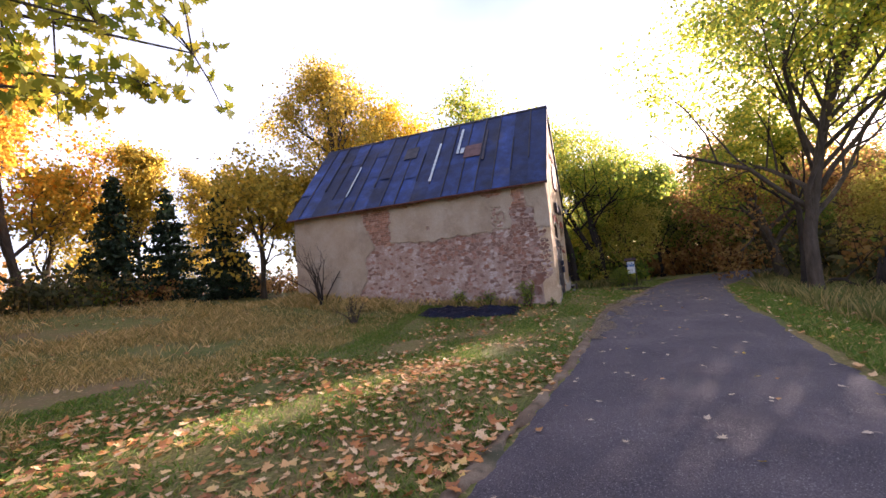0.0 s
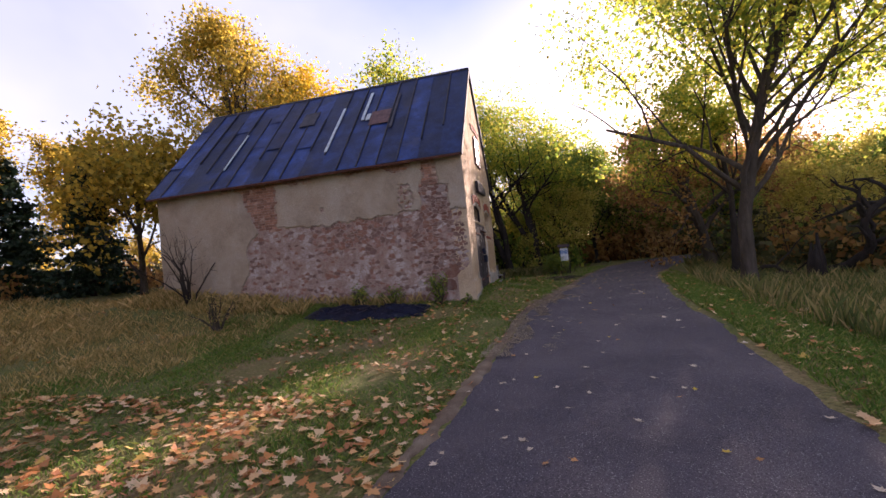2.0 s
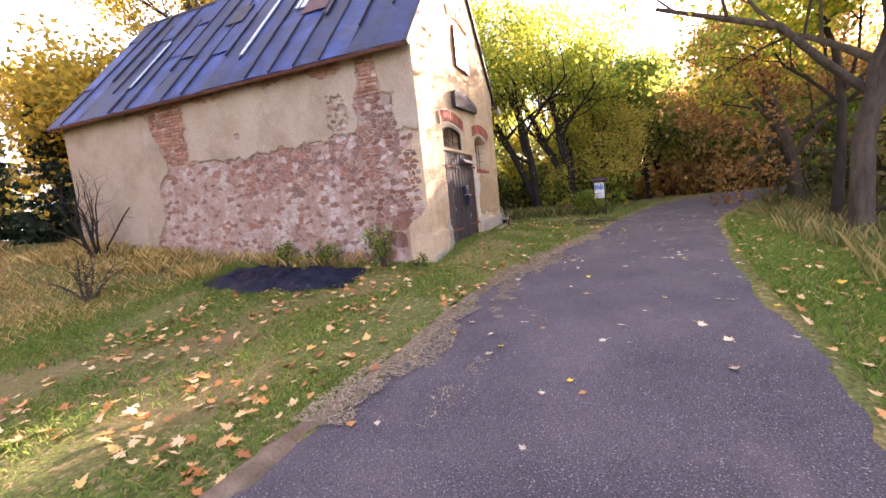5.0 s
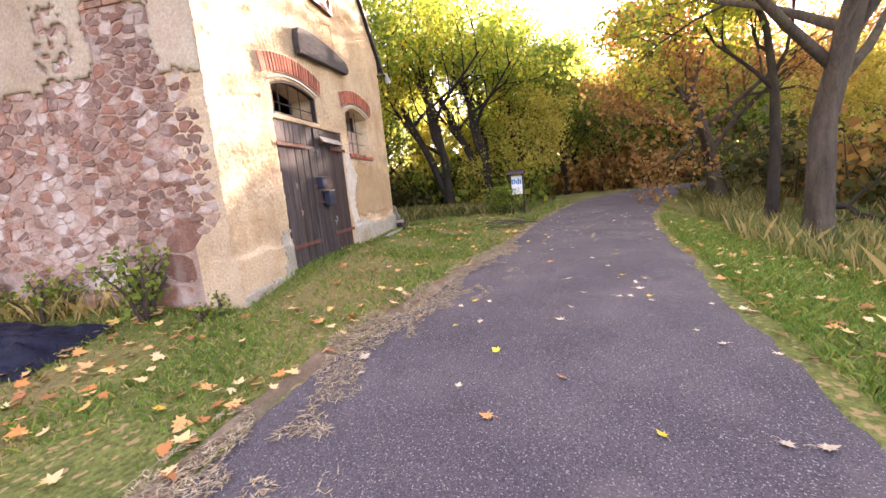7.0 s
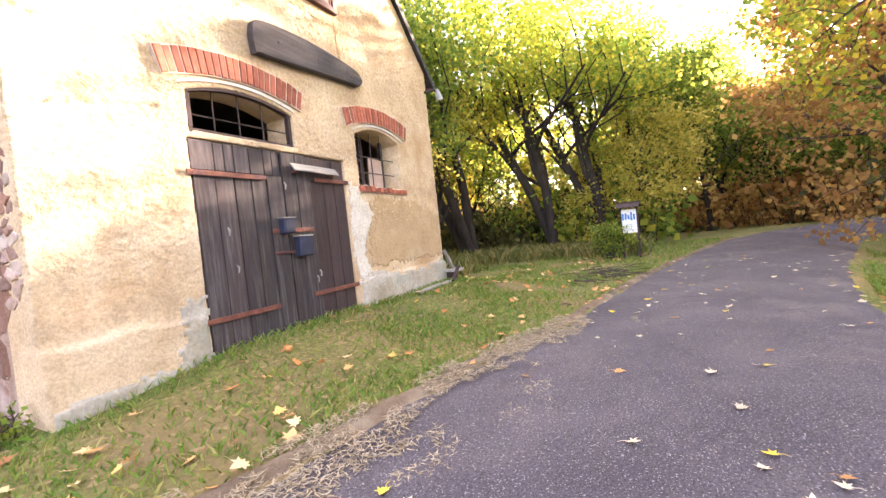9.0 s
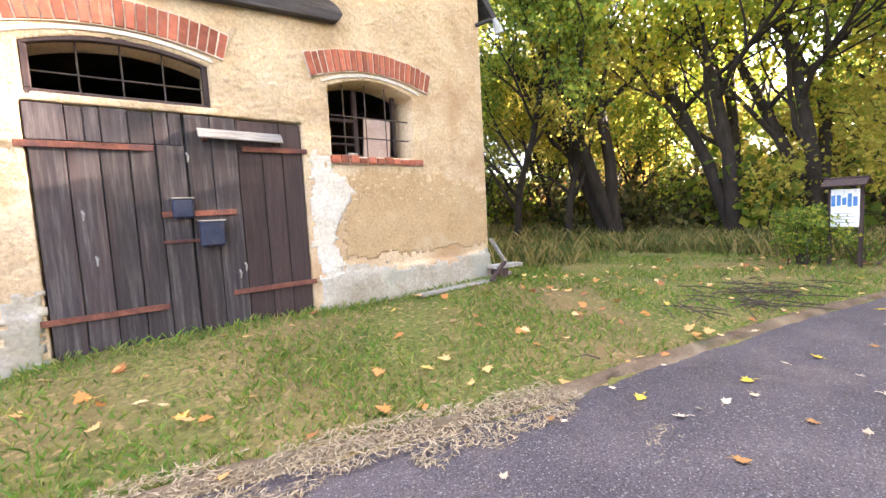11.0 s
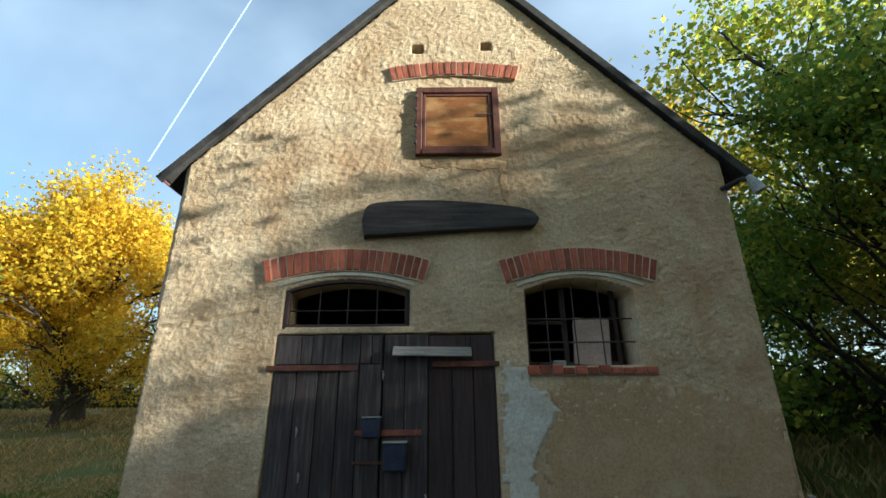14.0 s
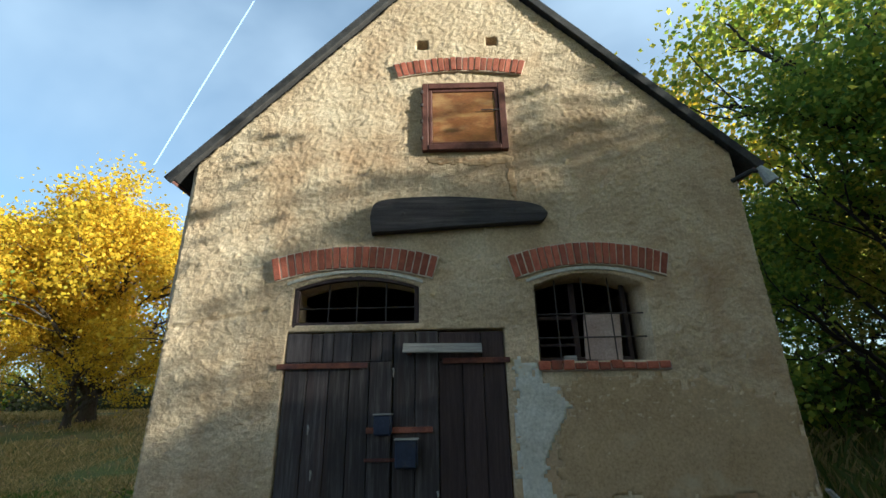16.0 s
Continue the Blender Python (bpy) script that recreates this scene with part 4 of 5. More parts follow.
def grow(rng, base, height_, trunk_r, spread, first, levels=4, lean=(0, 0), limbs=7, up=0.35, multi=1, fine=3):
    """A tree's wood as tapered tubes, and the ends that bear leaves."""
    wood, tips = Build(), []

    def limb(p, d, length, r, level):
        steps = 4 if level < 2 else 3
        pts, rad = [p], [r]
        dirs = [d]
        for i in range(steps):
            d = (d + Vector(rng.normal(size=3) * (0.10 + 0.07 * level)) + Vector((0, 0, up * 0.12 * level))).normalized()
            p = p + d * (length / steps)
            pts.append(p)
            rad.append(max(0.006, r * (1 - (0.55 if level < levels else 0.8) * (i + 1) / steps)))
            dirs.append(d)
        if level <= fine:
            wood.tube(pts, rad, (9, 7, 5, 4, 3)[min(level, 4)], cap=False)
        if level >= levels - 1:
            tips.extend([(q, length / steps) for q in pts[1:]])
        if level >= levels:
            return
        kids = rng.integers(3, 6) if level else limbs
        for k in range(kids):
            t = (0.35 + 0.65 * (k + rng.random()) / kids) if level else (first + (1 - first) * (k + rng.random()) / kids)
            i = min(int(t * steps), steps - 1)
            q = pts[i].lerp(pts[i + 1], t * steps - i)
            rr = rad[i] * (0.55 if level else 0.5)
            ang = rng.uniform(0, 2 * math.pi) if level else k * 2.4 + rng.uniform(-0.5, 0.5)
            a = dirs[i].cross(Vector((math.cos(ang), math.sin(ang), 0.2))).normalized()
            open_ = rng.uniform(0.5, 0.95) if level else rng.uniform(0.55, 1.15) * (1.15 - 0.5 * t)
            nd = (dirs[i] * math.cos(open_) + a * math.sin(open_) + Vector((0, 0, up * 0.5))).normalized()
            ln = (spread * (1.25 - 0.55 * t) if level == 0 else length * rng.uniform(0.45, 0.7))
            limb(q, nd, ln, rr, level + 1)

    for s in range(multi):
        d = Vector((lean[0] + rng.normal() * 0.16 * (multi > 1), lean[1] + rng.normal() * 0.16 * (multi > 1), 1)).normalized()
        p = Vector(base) + Vector((rng.normal(), rng.normal(), 0)) * 0.18 * (multi > 1)
        # root flare
        wood.tube([p - Vector((0, 0, 0.25)), p + Vector((0, 0, 0.12)), p + d * 0.7], [trunk_r * 1.7, trunk_r * 1.35, trunk_r * 1.0], 9, cap=False)
        limb(p + d * 0.3, d, height_ * 0.78, trunk_r, 0)
    return wood, tips


def tree(name, seed, height_, trunk_r, spread, leaf_mat, count, leaf=0.14, first=0.25, label="", bark=None, levels=4, limbs=8, up=0.35, multi=1, lean=(0, 0), cloud=0.5, bare=0.0, fine=3):
    rng = np.random.default_rng(seed)
    wood, tips = grow(rng, (0, 0, 0), height_, trunk_r, spread, first, levels, lean, limbs, up, multi, fine)
    ob = thing(name, None, None, label, "tree")
    part("trunk", wood, bark or BARK, ob, smooth=True)
    P = np.array([tuple(t[0]) for t in tips])
    if bare:
        P = P[rng.random(len(P)) > bare]
    # leaves sit in clumps round the twig ends, and some clumps are empty
    keep = rng.random(len(P)) < 0.85
    P = P[keep]
    pick = rng.integers(0, len(P), count)
    c = P[pick] + rng.normal(size=(count, 3)) * cloud * rng.uniform(0.25, 1.0, (count, 1)) * np.array((1, 1, 0.75))
    c = c[c[:, 2] > 0.6]
    part("crown", leaves_mesh("crown", c, leaf, leaf_mat, rng), None, ob)
    return ob


def put(ob, x, y, turn=0.0, s=1.0, group=""):
    ob.matrix_basis = pose(x, y, z_at(x, y) - 0.05, 0, 0, turn) @ Matrix.Scale(s, 4)
    if group:
        ob["group"] = group
    return ob


def again(ob, x, y, turn, s=1.0):
    return copy_thing(ob, pose(x, y, z_at(x, y) - 0.05, 0, 0, turn) @ Matrix.Scale(s, 4))


def conifer(name, seed, height_, r, label):
    rng = np.random.default_rng(seed)
    ob = thing(name, None, None, label, "tree")
    w = Build()
    w.tube([(0, 0, -0.2), (0, 0, height_ * 0.5), (0, 0, height_)], [0.16, 0.09, 0.01], 7)
    c = []
    tiers = int(height_ * 3.4)
    for i in range(tiers):
        t = (i + rng.random() * 0.6) / tiers
        z = 0.35 + (height_ - 0.5) * t
        reach = r * (1 - t) ** 0.85 + 0.12
        for k in range(int(rng.integers(6, 10))):
            a = rng.uniform(0, 2 * math.pi)
            ln = reach * rng.uniform(0.65, 1.12)
            e = Vector((math.cos(a) * ln, math.sin(a) * ln, z - 0.22 * ln))
            w.tube([(0, 0, z), tuple(e * 0.5 + Vector((0, 0, z * 0.5 + 0.05))), tuple(e)], [0.02, 0.014, 0.005], 3, cap=False)
            m = int(26 * ln) + 6
            u = rng.random(m) ** 0.7
            pts = np.array((0, 0, z)) * (1 - u[:, None]) + np.array(e) * u[:, None] + rng.normal(size=(m, 3)) * np.array((0.13, 0.13, 0.07)) * (0.4 + ln * 0.35)
            c.append(pts)
    part("trunk", w, DARK_BARK, ob, smooth=True)
    part("crown", leaves_mesh("crown", np.concatenate(c), 0.22, NEEDLES, rng, 0.6), None, ob)
    return ob


# big trees by the road
put(tree("roadside_tree", 24, 12.0, 0.27, 5.6, GREEN_YELLOW, 38000, 0.165, 0.26, "tall green-yellow roadside tree with forked trunk", levels=4, limbs=18, up=0.30, cloud=0.75), 5.8, -9.5, 100)
put(tree("roadside_tree", 22, 10.0, 0.17, 3.0, GREEN_YELLOW, 8000, 0.16, 0.45, "slim roadside tree with dark trunk", bark=DARK_BARK, limbs=6), 9.5, -10.5, 10)
put(tree("oak_tree", 23, 7.6, 0.34, 4.2, RUSSET, 17000, 0.17, 0.2, "russet-leaved oak leaning beside the road", lean=(0.1, 0.1), limbs=9, up=0.15, cloud=0.6), 16.6, -12.0, 80)
# wood behind the notice board: kinds, repeated
wood_a = put(tree("wood_tree", 31, 12.5, 0.22, 4.0, GREEN_YELLOW, 13000, 0.17, 0.2, "green and yellow tree with several dark stems", bark=DARK_BARK, multi=3, limbs=6, up=0.45, cloud=0.65, fine=2), 18.0, 0.4, 0, 1.05, "trees of the wood")
wood_b = put(tree("wood_tree", 32, 11.5, 0.18, 3.8, DEEP_GREEN, 19000, 0.165, 0.10, "dense deep green tree of the wood", bark=DARK_BARK, limbs=12, up=0.3, cloud=0.7, fine=2), 14.2, 6.2, 0, 0.84, "trees of the wood")
wood_c = put(tree("wood_tree", 33, 10.5, 0.18, 3.6, WOOD_GOLD, 15000, 0.165, 0.15, "fading golden tree of the wood", bark=DARK_BARK, limbs=10, up=0.35, cloud=0.65, fine=2), 24.5, 7.5, 0, 0.85, "trees of the wood")
wood_d = put(tree("wood_tree", 34, 6.0, 0.10, 3.0, WOOD_GOLD, 8000, 0.17, 0.08, "low bright yellow understorey tree", bark=DARK_BARK, limbs=9, up=0.1, cloud=0.6, fine=2), 24.0, 2.0, 0, 0.9, "trees of the wood")


def thicket(seed, mat, label, count=1150, wide=2.3, tall=1.5):
    """Dense low undergrowth: many thin stems and a ragged cloud of leaves."""
    rng = np.random.default_rng(seed)
    ob = thing("thicket", None, None, label, "shrub", group="undergrowth of the wood")
    b, c = Build(), []
    for k in range(34):
        x, y = rng.normal() * wide * 0.5, rng.normal() * wide * 0.5
        h = tall * rng.uniform(0.5, 1.5)
        e = (x + rng.normal() * 0.4, y + rng.normal() * 0.4, h)
        b.tube([(x, y, -0.1), ((x + e[0]) / 2 + rng.normal() * 0.1, (y + e[1]) / 2, h * 0.5), e], [0.022, 0.016, 0.005], 4, cap=False)
        u = rng.uniform(0.12, 1.05, count // 34)[:, None]
        c.append(np.array((x, y, 0)) + (np.array(e) - np.array((x, y, 0))) * u + rng.normal(size=(len(u), 3)) * np.array((0.38, 0.38, 0.22)))
    part("stems", b, DARK_BARK, ob)["kind"] = "stuff"
    part("leafage", leaves_mesh("leafage", np.concatenate(c), 0.27, mat, rng), None, ob)
    return ob


far_a = put(tree("wood_tree", 131, 12.0, 0.2, 4.0, GREEN_YELLOW, 3700, 0.385, 0.15, "far green and yellow tree of the wood", bark=DARK_BARK, limbs=9, up=0.4, cloud=0.7, fine=2), 30.0, 6.0, 0, 0.8, "trees of the wood")
far_b = put(tree("wood_tree", 132, 12.0, 0.2, 3.8, DEEP_GREEN, 3900, 0.385, 0.1, "far deep green tree of the wood", bark=DARK_BARK, limbs=10, up=0.3, cloud=0.7, fine=2), 34.0, 12.0, 0, 0.8, "trees of the wood")
far_c = put(tree("wood_tree", 133, 11.5, 0.2, 3.8, OLIVE, 3700, 0.385, 0.12, "far fading golden tree of the wood", bark=DARK_BARK, limbs=9, up=0.35, cloud=0.7, fine=2), 38.0, -2.0, 0, 0.8, "trees of the wood")
far_kinds = [far_a, far_b, far_c, far_c]
bush_a = put(thicket(35, UNDER, "dark green undergrowth at the wood's edge"), 20.5, 3.0)
bush_b = put(thicket(36, DEEP_GREEN, "dull green undergrowth in the wood"), 23.0, -3.0)
bush_c = put(thicket(37, RUSSET, "dark russet undergrowth in the wood"), 26.0, -8.0)
thickets = [bush_a, bush_a, bush_b, bush_c]
kinds = [wood_a, wood_b, wood_c, wood_d]
rnd = random.Random(8)
for x, y, k, s in ((16.6, 3.6, 0, 1.05), (18.6, -1.6, 0, 0.92), (20.5, 5.5, 1, 0.85), (17.0, 10.0, 1, 0.8), (14.5, 13.0, 1, 0.78), (24.5, 12.2, 2, 0.8), (19.5, 8.5, 2, 0.85), (18.0, 14.0, 1, 0.75), (15.2, 4.6, 2, 0.9), (22.5, 11.0, 0, 0.8)):
    again(kinds[k], x, y, rnd.uniform(0, 360), s)
for i in range(26):
    x, y = rnd.uniform(25, 52), rnd.uniform(-10, 24)
    if y < -4 - (x - 24) * 0.3 and x < 32:
        continue
    again(far_kinds[rnd.choice((0, 0, 1, 2, 2, 3, 3))], x, y, rnd.uniform(0, 360), rnd.uniform(0.65, 0.85) if not 0.16 < (y + 5.4) / (x - 1.6) < 0.52 else rnd.uniform(0.42, 0.55))
# the dense edge of the wood where the lane bends away
for x, y, k, s in ((22.9, -3.5, 1, 1.0), (25.6, -5.2, 1, 0.92), (26.6, -7.6, 1, 0.88), (27.2, -10.4, 1, 0.78), (29.5, -9.0, 2, 0.76), (28.6, -13.2, 1, 0.76), (27.2, -16.4, 1, 0.84), (28.0, -19.2, 1, 0.9), (29.4, -22.4, 1, 0.9), (19.8, -3.2, 3, 0.9)):
    again(kinds[k], x, y, rnd.uniform(0, 360), s)
for x, y, s in ((24.4, -6.4, 0.92), (27.8, -8.6, 0.94), (28.4, -11.6, 0.80), (30.2, -12.6, 0.84), (26.4, -13.6, 0.72), (31.0, -10.2, 0.86), (29.8, -15.4, 0.82), (32.5, -14.0, 0.88), (30.5, -7.0, 0.82), (33.0, -17.5, 0.9), (27.0, -5.0, 0.78)):
    again(wood_b, x, y, rnd.uniform(0, 360), s)
for i in range(60):
    x, y = rnd.uniform(28, 58), rnd.uniform(-40, -12)
    again(far_kinds[rnd.choice((0, 1, 2, 2, 3))], x, y, rnd.uniform(0, 360), rnd.uniform(0.78, 0.92) if y > -18 else rnd.uniform(0.8, 0.98))
for i in range(12):
    x, y = rnd.uniform(-6, 24), rnd.uniform(-44, -26)
    again(far_kinds[rnd.choice((0, 1, 2, 2, 3))], x, y, rnd.uniform(0, 360), rnd.uniform(0.5, 0.7))
for i in range(52):
    x = rnd.uniform(19, 46)
    y = rnd.uniform(-3 - max(0, (x - 24)) * 0.25, 18)
    again(rnd.choice(thickets), x, y, rnd.uniform(0, 360), rnd.uniform(0.8, 1.5))
for i in range(36):
    x, y = rnd.uniform(26, 44), rnd.uniform(-34, -10)
    again(rnd.choice(thickets), x, y, rnd.uniform(0, 360), rnd.uniform(0.9, 1.7))
for i in range(14):
    again(rnd.choice(thickets), rnd.uniform(12, 24), rnd.uniform(9, 16), rnd.uniform(0, 360), rnd.uniform(0.8, 1.3))
for i in range(22):
    again(rnd.choice(thickets), rnd.uniform(-2, 26), rnd.uniform(-30, -23), rnd.uniform(0, 360), rnd.uniform(0.9, 1.5))
for i in range(30):
    again(rnd.choice(thickets), rnd.uniform(3, 27), rnd.uniform(-22, -15.5), rnd.uniform(0, 360), rnd.uniform(0.9, 1.5))
for x, y, k, s in ((13.5, -17.5, 3, 0.9), (9.0, -19.5, 2, 0.62), (5.0, -21.0, 3, 1.0), (18.5, -18.5, 2, 0.66), (1.0, -22.0, 1, 0.6)):
    again(kinds[k], x, y, rnd.uniform(0, 360), s)
# north side: golden trees, spruces, yellow maples of the meadow
put(tree("golden_tree", 41, 14.0, 0.3, 4.6, OLIVE, 20000, 0.17, 0.2, "tall golden autumn tree behind the barn", limbs=11, up=0.55, cloud=0.65), 10.4, 13.4, 0)
gold = put(tree("golden_tree", 42, 12.0, 0.28, 4.4, YELLOW, 16000, 0.17, 0.3, "tall golden tree lit by the sun", limbs=9, up=0.5, cloud=0.65), 13.2, 12.8, 0)
put(tree("orange_tree", 43, 12.0, 0.22, 3.6, ORANGE, 16000, 0.21, 0.10, "orange autumn tree at the meadow edge", limbs=11, up=0.55, cloud=0.65), -2.4, 25.5, 0)
birch = put(tree("birch_tree", 44, 10.0, 0.13, 1.9, OLIVE, 11000, 0.18, 0.12, "slender fading birch between spruces", limbs=12, up=0.7, cloud=0.5), 1.9, 23.6, 0)
again(birch, 6.2, 22.0, 70, 0.85)
spruce = put(conifer("spruce_tree", 51, 7.4, 2.0, "dark green spruce at the meadow edge"), 0.6, 23.6, 0)
again(spruce, 3.0, 22.6, 60, 0.95)
again(spruce, 4.6, 20.0, 160, 1.0)
again(spruce, -5.5, 29.0, 90, 0.8)
maple = put(tree("yellow_maple", 45, 9.6, 0.36, 5.0, YELLOW, 40000, 0.20, 0.03, "broad sunlit yellow maple in the meadow", limbs=17, up=0.12, cloud=0.8), -15.6, 18.6, 0)
again(maple, -22.5, 18.0, 100, 0.95)
again(maple, -15.4, 17.2, 250, 0.52)
again(maple, -13, 34.0, 200, 0.9)
low = put(tree("golden_tree", 46, 6.5, 0.16, 3.4, OLIVE, 7500, 0.23, 0.08, "low golden brown tree beside the barn", limbs=10, up=0.2, cloud=0.65), 5.6, 18.0, 0)
again(low, 8.3, 16.6, 80, 1.0)
again(low, -0.5, 28.0, 150, 1.0)
for i in range(16):
    x = -46 + i * 6.0 + rnd.uniform(-1, 1)
    again(far_kinds[rnd.choice((1, 2, 2, 3))], x, rnd.uniform(46, 62), rnd.uniform(0, 360), rnd.uniform(0.55, 0.8))
for i in range(10):
    again(far_kinds[rnd.choice((0, 1, 2))], rnd.uniform(-62, -34), -40 + i * 9.0, rnd.uniform(0, 360), rnd.uniform(0.7, 0.9))
for i in range(16):
    again(rnd.choice(thickets), rnd.uniform(-4, 14), rnd.uniform(21, 30), rnd.uniform(0, 360), rnd.uniform(0.6, 1.0))
for i in range(18):
    again(rnd.choice(thickets), -44 + i * 2.6, rnd.uniform(36, 44), rnd.uniform(0, 360), rnd.uniform(1.0, 1.7))

# maple whose bough hangs over the start of the walk
rng = np.random.default_rng(61)
maple_o = thing("maple_tree", None, None, "maple with a low yellow-green bough over the lawn", "tree")
b, tips = grow(rng, (-17.2, 7.6, z_at(-17.2, 7.6)), 9.0, 0.22, 3.4, 0.4, 4, (0, 0), 8)
low_tips = []
for start, end, sag in (((-17.2, 7.6, 3.6), (-12.95, 1.9, 3.2), 0.05), ((-17.0, 7.0, 4.4), (-12.75, 1.65, 3.52), 0.1), ((-16.6, 5.2, 4.0), (-13.3, 2.0, 3.6), 0.1), ((-16.4, 5.0, 3.2), (-13.25, 2.3, 3.1), 0.0)):
    p0, p1 = Vector(start), Vector(end)
    pts = [p0.lerp(p1, t) + Vector((0, 0, sag * math.sin(t * math.pi))) for t in np.linspace(0, 1, 8)]
    b.tube(pts, list(np.linspace(0.05, 0.007, 8)), 6)
    for q in pts[4:]:
        for k in range(7):
            e = q + Vector(rng.normal(size=3)) * 0.30 * (0.5 + 0.5 * rng.random())
            b.tube([q, q.lerp(e, 0.5) + Vector((0, 0, 0.03)), e], [0.008, 0.006, 0.003], 4, cap=False)
            low_tips += [q.lerp(e, t) for t in (0.5, 0.8, 1.0, 1.0)]
part("trunk", b, BARK, maple_o, smooth=True)

LOBES = [(0.0, -0.12), (0.16, -0.30), (0.22, -0.08), (0.52, -0.16), (0.36, 0.10), (0.56, 0.34), (0.26, 0.30), (0.20, 0.52), (0.0, 0.86), (-0.20, 0.52), (-0.26, 0.30), (-0.56, 0.34), (-0.36, 0.10), (-0.52, -0.16), (-0.22, -0.08), (-0.16, -0.30)]


def lobed(b, m, s, curl):
    v = [m @ Vector((0, 0.12 * s, 0))] + [m @ Vector((x * s, y * s, curl * s * (x * x + 0.5 * y * y))) for x, y in LOBES]
    b.add(v, [(0, i, i % 16 + 1) for i in range(1, 17)])


b = Build()
for p in low_tips:
    for k in range(2):
        q = p + Vector(rng.normal(size=3)) * 0.07
        lobed(b, Matrix.Translation(q) @ Euler(rng.uniform(0, 6.28, 3) * np.array((0.22, 0.22, 1)) + np.array((0.5, 0, 0))).to_matrix().to_4x4(), rng.uniform(0.08, 0.13), 0.25)
part("bough_leaves", b, leaf_material("yellow-green maple leaves", [(0.0, (0.16, 0.20, 0.02)), (0.5, (0.34, 0.33, 0.03)), (1.0, (0.55, 0.44, 0.04))], 0.55), maple_o)
T = np.array([tuple(t[0]) for t in tips])
T = T[T[:, 2] > 4.2]
c = T[rng.integers(0, len(T), 6000)] + rng.normal(size=(6000, 3)) * 0.45
part("crown", leaves_mesh("crown", c, 0.15, GREEN_YELLOW, rng), None, maple_o)


# ---- dead wood right of the road ----
rng = np.random.default_rng(71)
x, y = 6.2, -11.9
z0 = z_at(x, y)
stump = thing("hollow_stump", None, None, "tall splintered dead tree stump in sedge", "stump")
for k in range(9):
    b = Build()
    a = k * 0.7
    r = 0.20
    p = Vector((x + math.cos(a) * r, y + math.sin(a) * r, z0 - 0.1))
    top = Vector((x + math.cos(a) * r * 0.5, y + math.sin(a) * r * 0.5, z0 + rng.uniform(0.9, 1.9)))
    b.tube([p, p.lerp(top, 0.5) + Vector(rng.normal(size=3)) * 0.05, top], [0.16, 0.12, 0.03], 6)
    part("splinter", b, DARK_BARK, stump, smooth=True)


def twisted(name, pts, r, label, seed, kids=7):
    rng = np.random.default_rng(seed)
    b = Build()
    line = spline(pts, 16)
    line = [Vector(p) + Vector(rng.normal(size=3)) * 0.03 for p in line]
    b.tube(line, list(np.linspace(r, r * 0.35, 16)), 8)
    for k in range(kids):
        q = line[5 + int(10 * k / kids)]
        d = Vector((rng.normal() * 0.6, rng.normal() * 0.8, abs(rng.normal()) + 0.3)).normalized()
        pts2, rr = [q], [r * 0.4]
        for i in range(5):
            d = (d + Vector(rng.normal(size=3)) * 0.35 + Vector((0, 0, -0.05 * i))).normalized()
            q = q + d * rng.uniform(0.25, 0.5)
            pts2.append(q)
            rr.append(r * 0.4 * (1 - i / 5.5))
            if i > 1:
                e = q + Vector(rng.normal(size=3)) * 0.4
                b.tube([q, q.lerp(e, 0.5) + Vector((0, 0, 0.06)), e], [rr[-1] * 0.6, rr[-1] * 0.4, 0.004], 4, cap=False)
        b.tube(pts2, rr, 6)
    return thing(name, b, DARK_BARK, label, "dead tree", smooth=True)


def g3(x, y, h):
    x, y = x + 1.6, y - 0.2
    return (x, y, z_at(x, y) + h)


twisted("fallen_tree", [g3(6.4, -12.2, 0.1), g3(5.0, -12.9, 0.5), g3(4.2, -13.2, 1.3), g3(3.9, -12.9, 2.2), g3(4.0, -13.8, 2.9), g3(4.1, -15.0, 2.9)], 0.20, "leaning dead tree with twisted bare limbs", 5, 9)
twisted("fallen_branch", [g3(6.6, -10.7, 0.5), g3(6.2, -11.0, 0.62), g3(5.7, -11.3, 0.3), g3(5.1, -11.6, 0.12), g3(4.4, -12.0, 0.1)], 0.09, "bent fallen branch beside the stump", 6, 3)
twisted("fallen_log", [g3(5.2, -15.6, 0.15), g3(4.4, -16.8, 0.22), g3(3.9, -18.2, 0.2), g3(3.6, -19.5, 0.3)], 0.2, "mossy fallen log in the wet ground", 7, 5)

# brush heap by the road
rng = np.random.default_rng(81)
b = Build()
for k in range(90):
    x, y = 9.0 + rng.normal() * 0.9, -3.0 + rng.normal() * 0.35
    a = rng.uniform(0, 6.28)
    ln = rng.uniform(0.2, 0.7)
    z = z_at(x, y) + rng.uniform(0.02, 0.10)
    b.tube([(x - math.cos(a) * ln / 2, y - math.sin(a) * ln / 2, z), (x, y, z + rng.uniform(0, 0.05)), (x + math.cos(a) * ln / 2, y + math.sin(a) * ln / 2, z)], [0.007, 0.009, 0.004], 4, cap=False)
thing("brush_heap", b, BARK, "low scatter of dark cut twigs on the verge", "brush", "stuff")


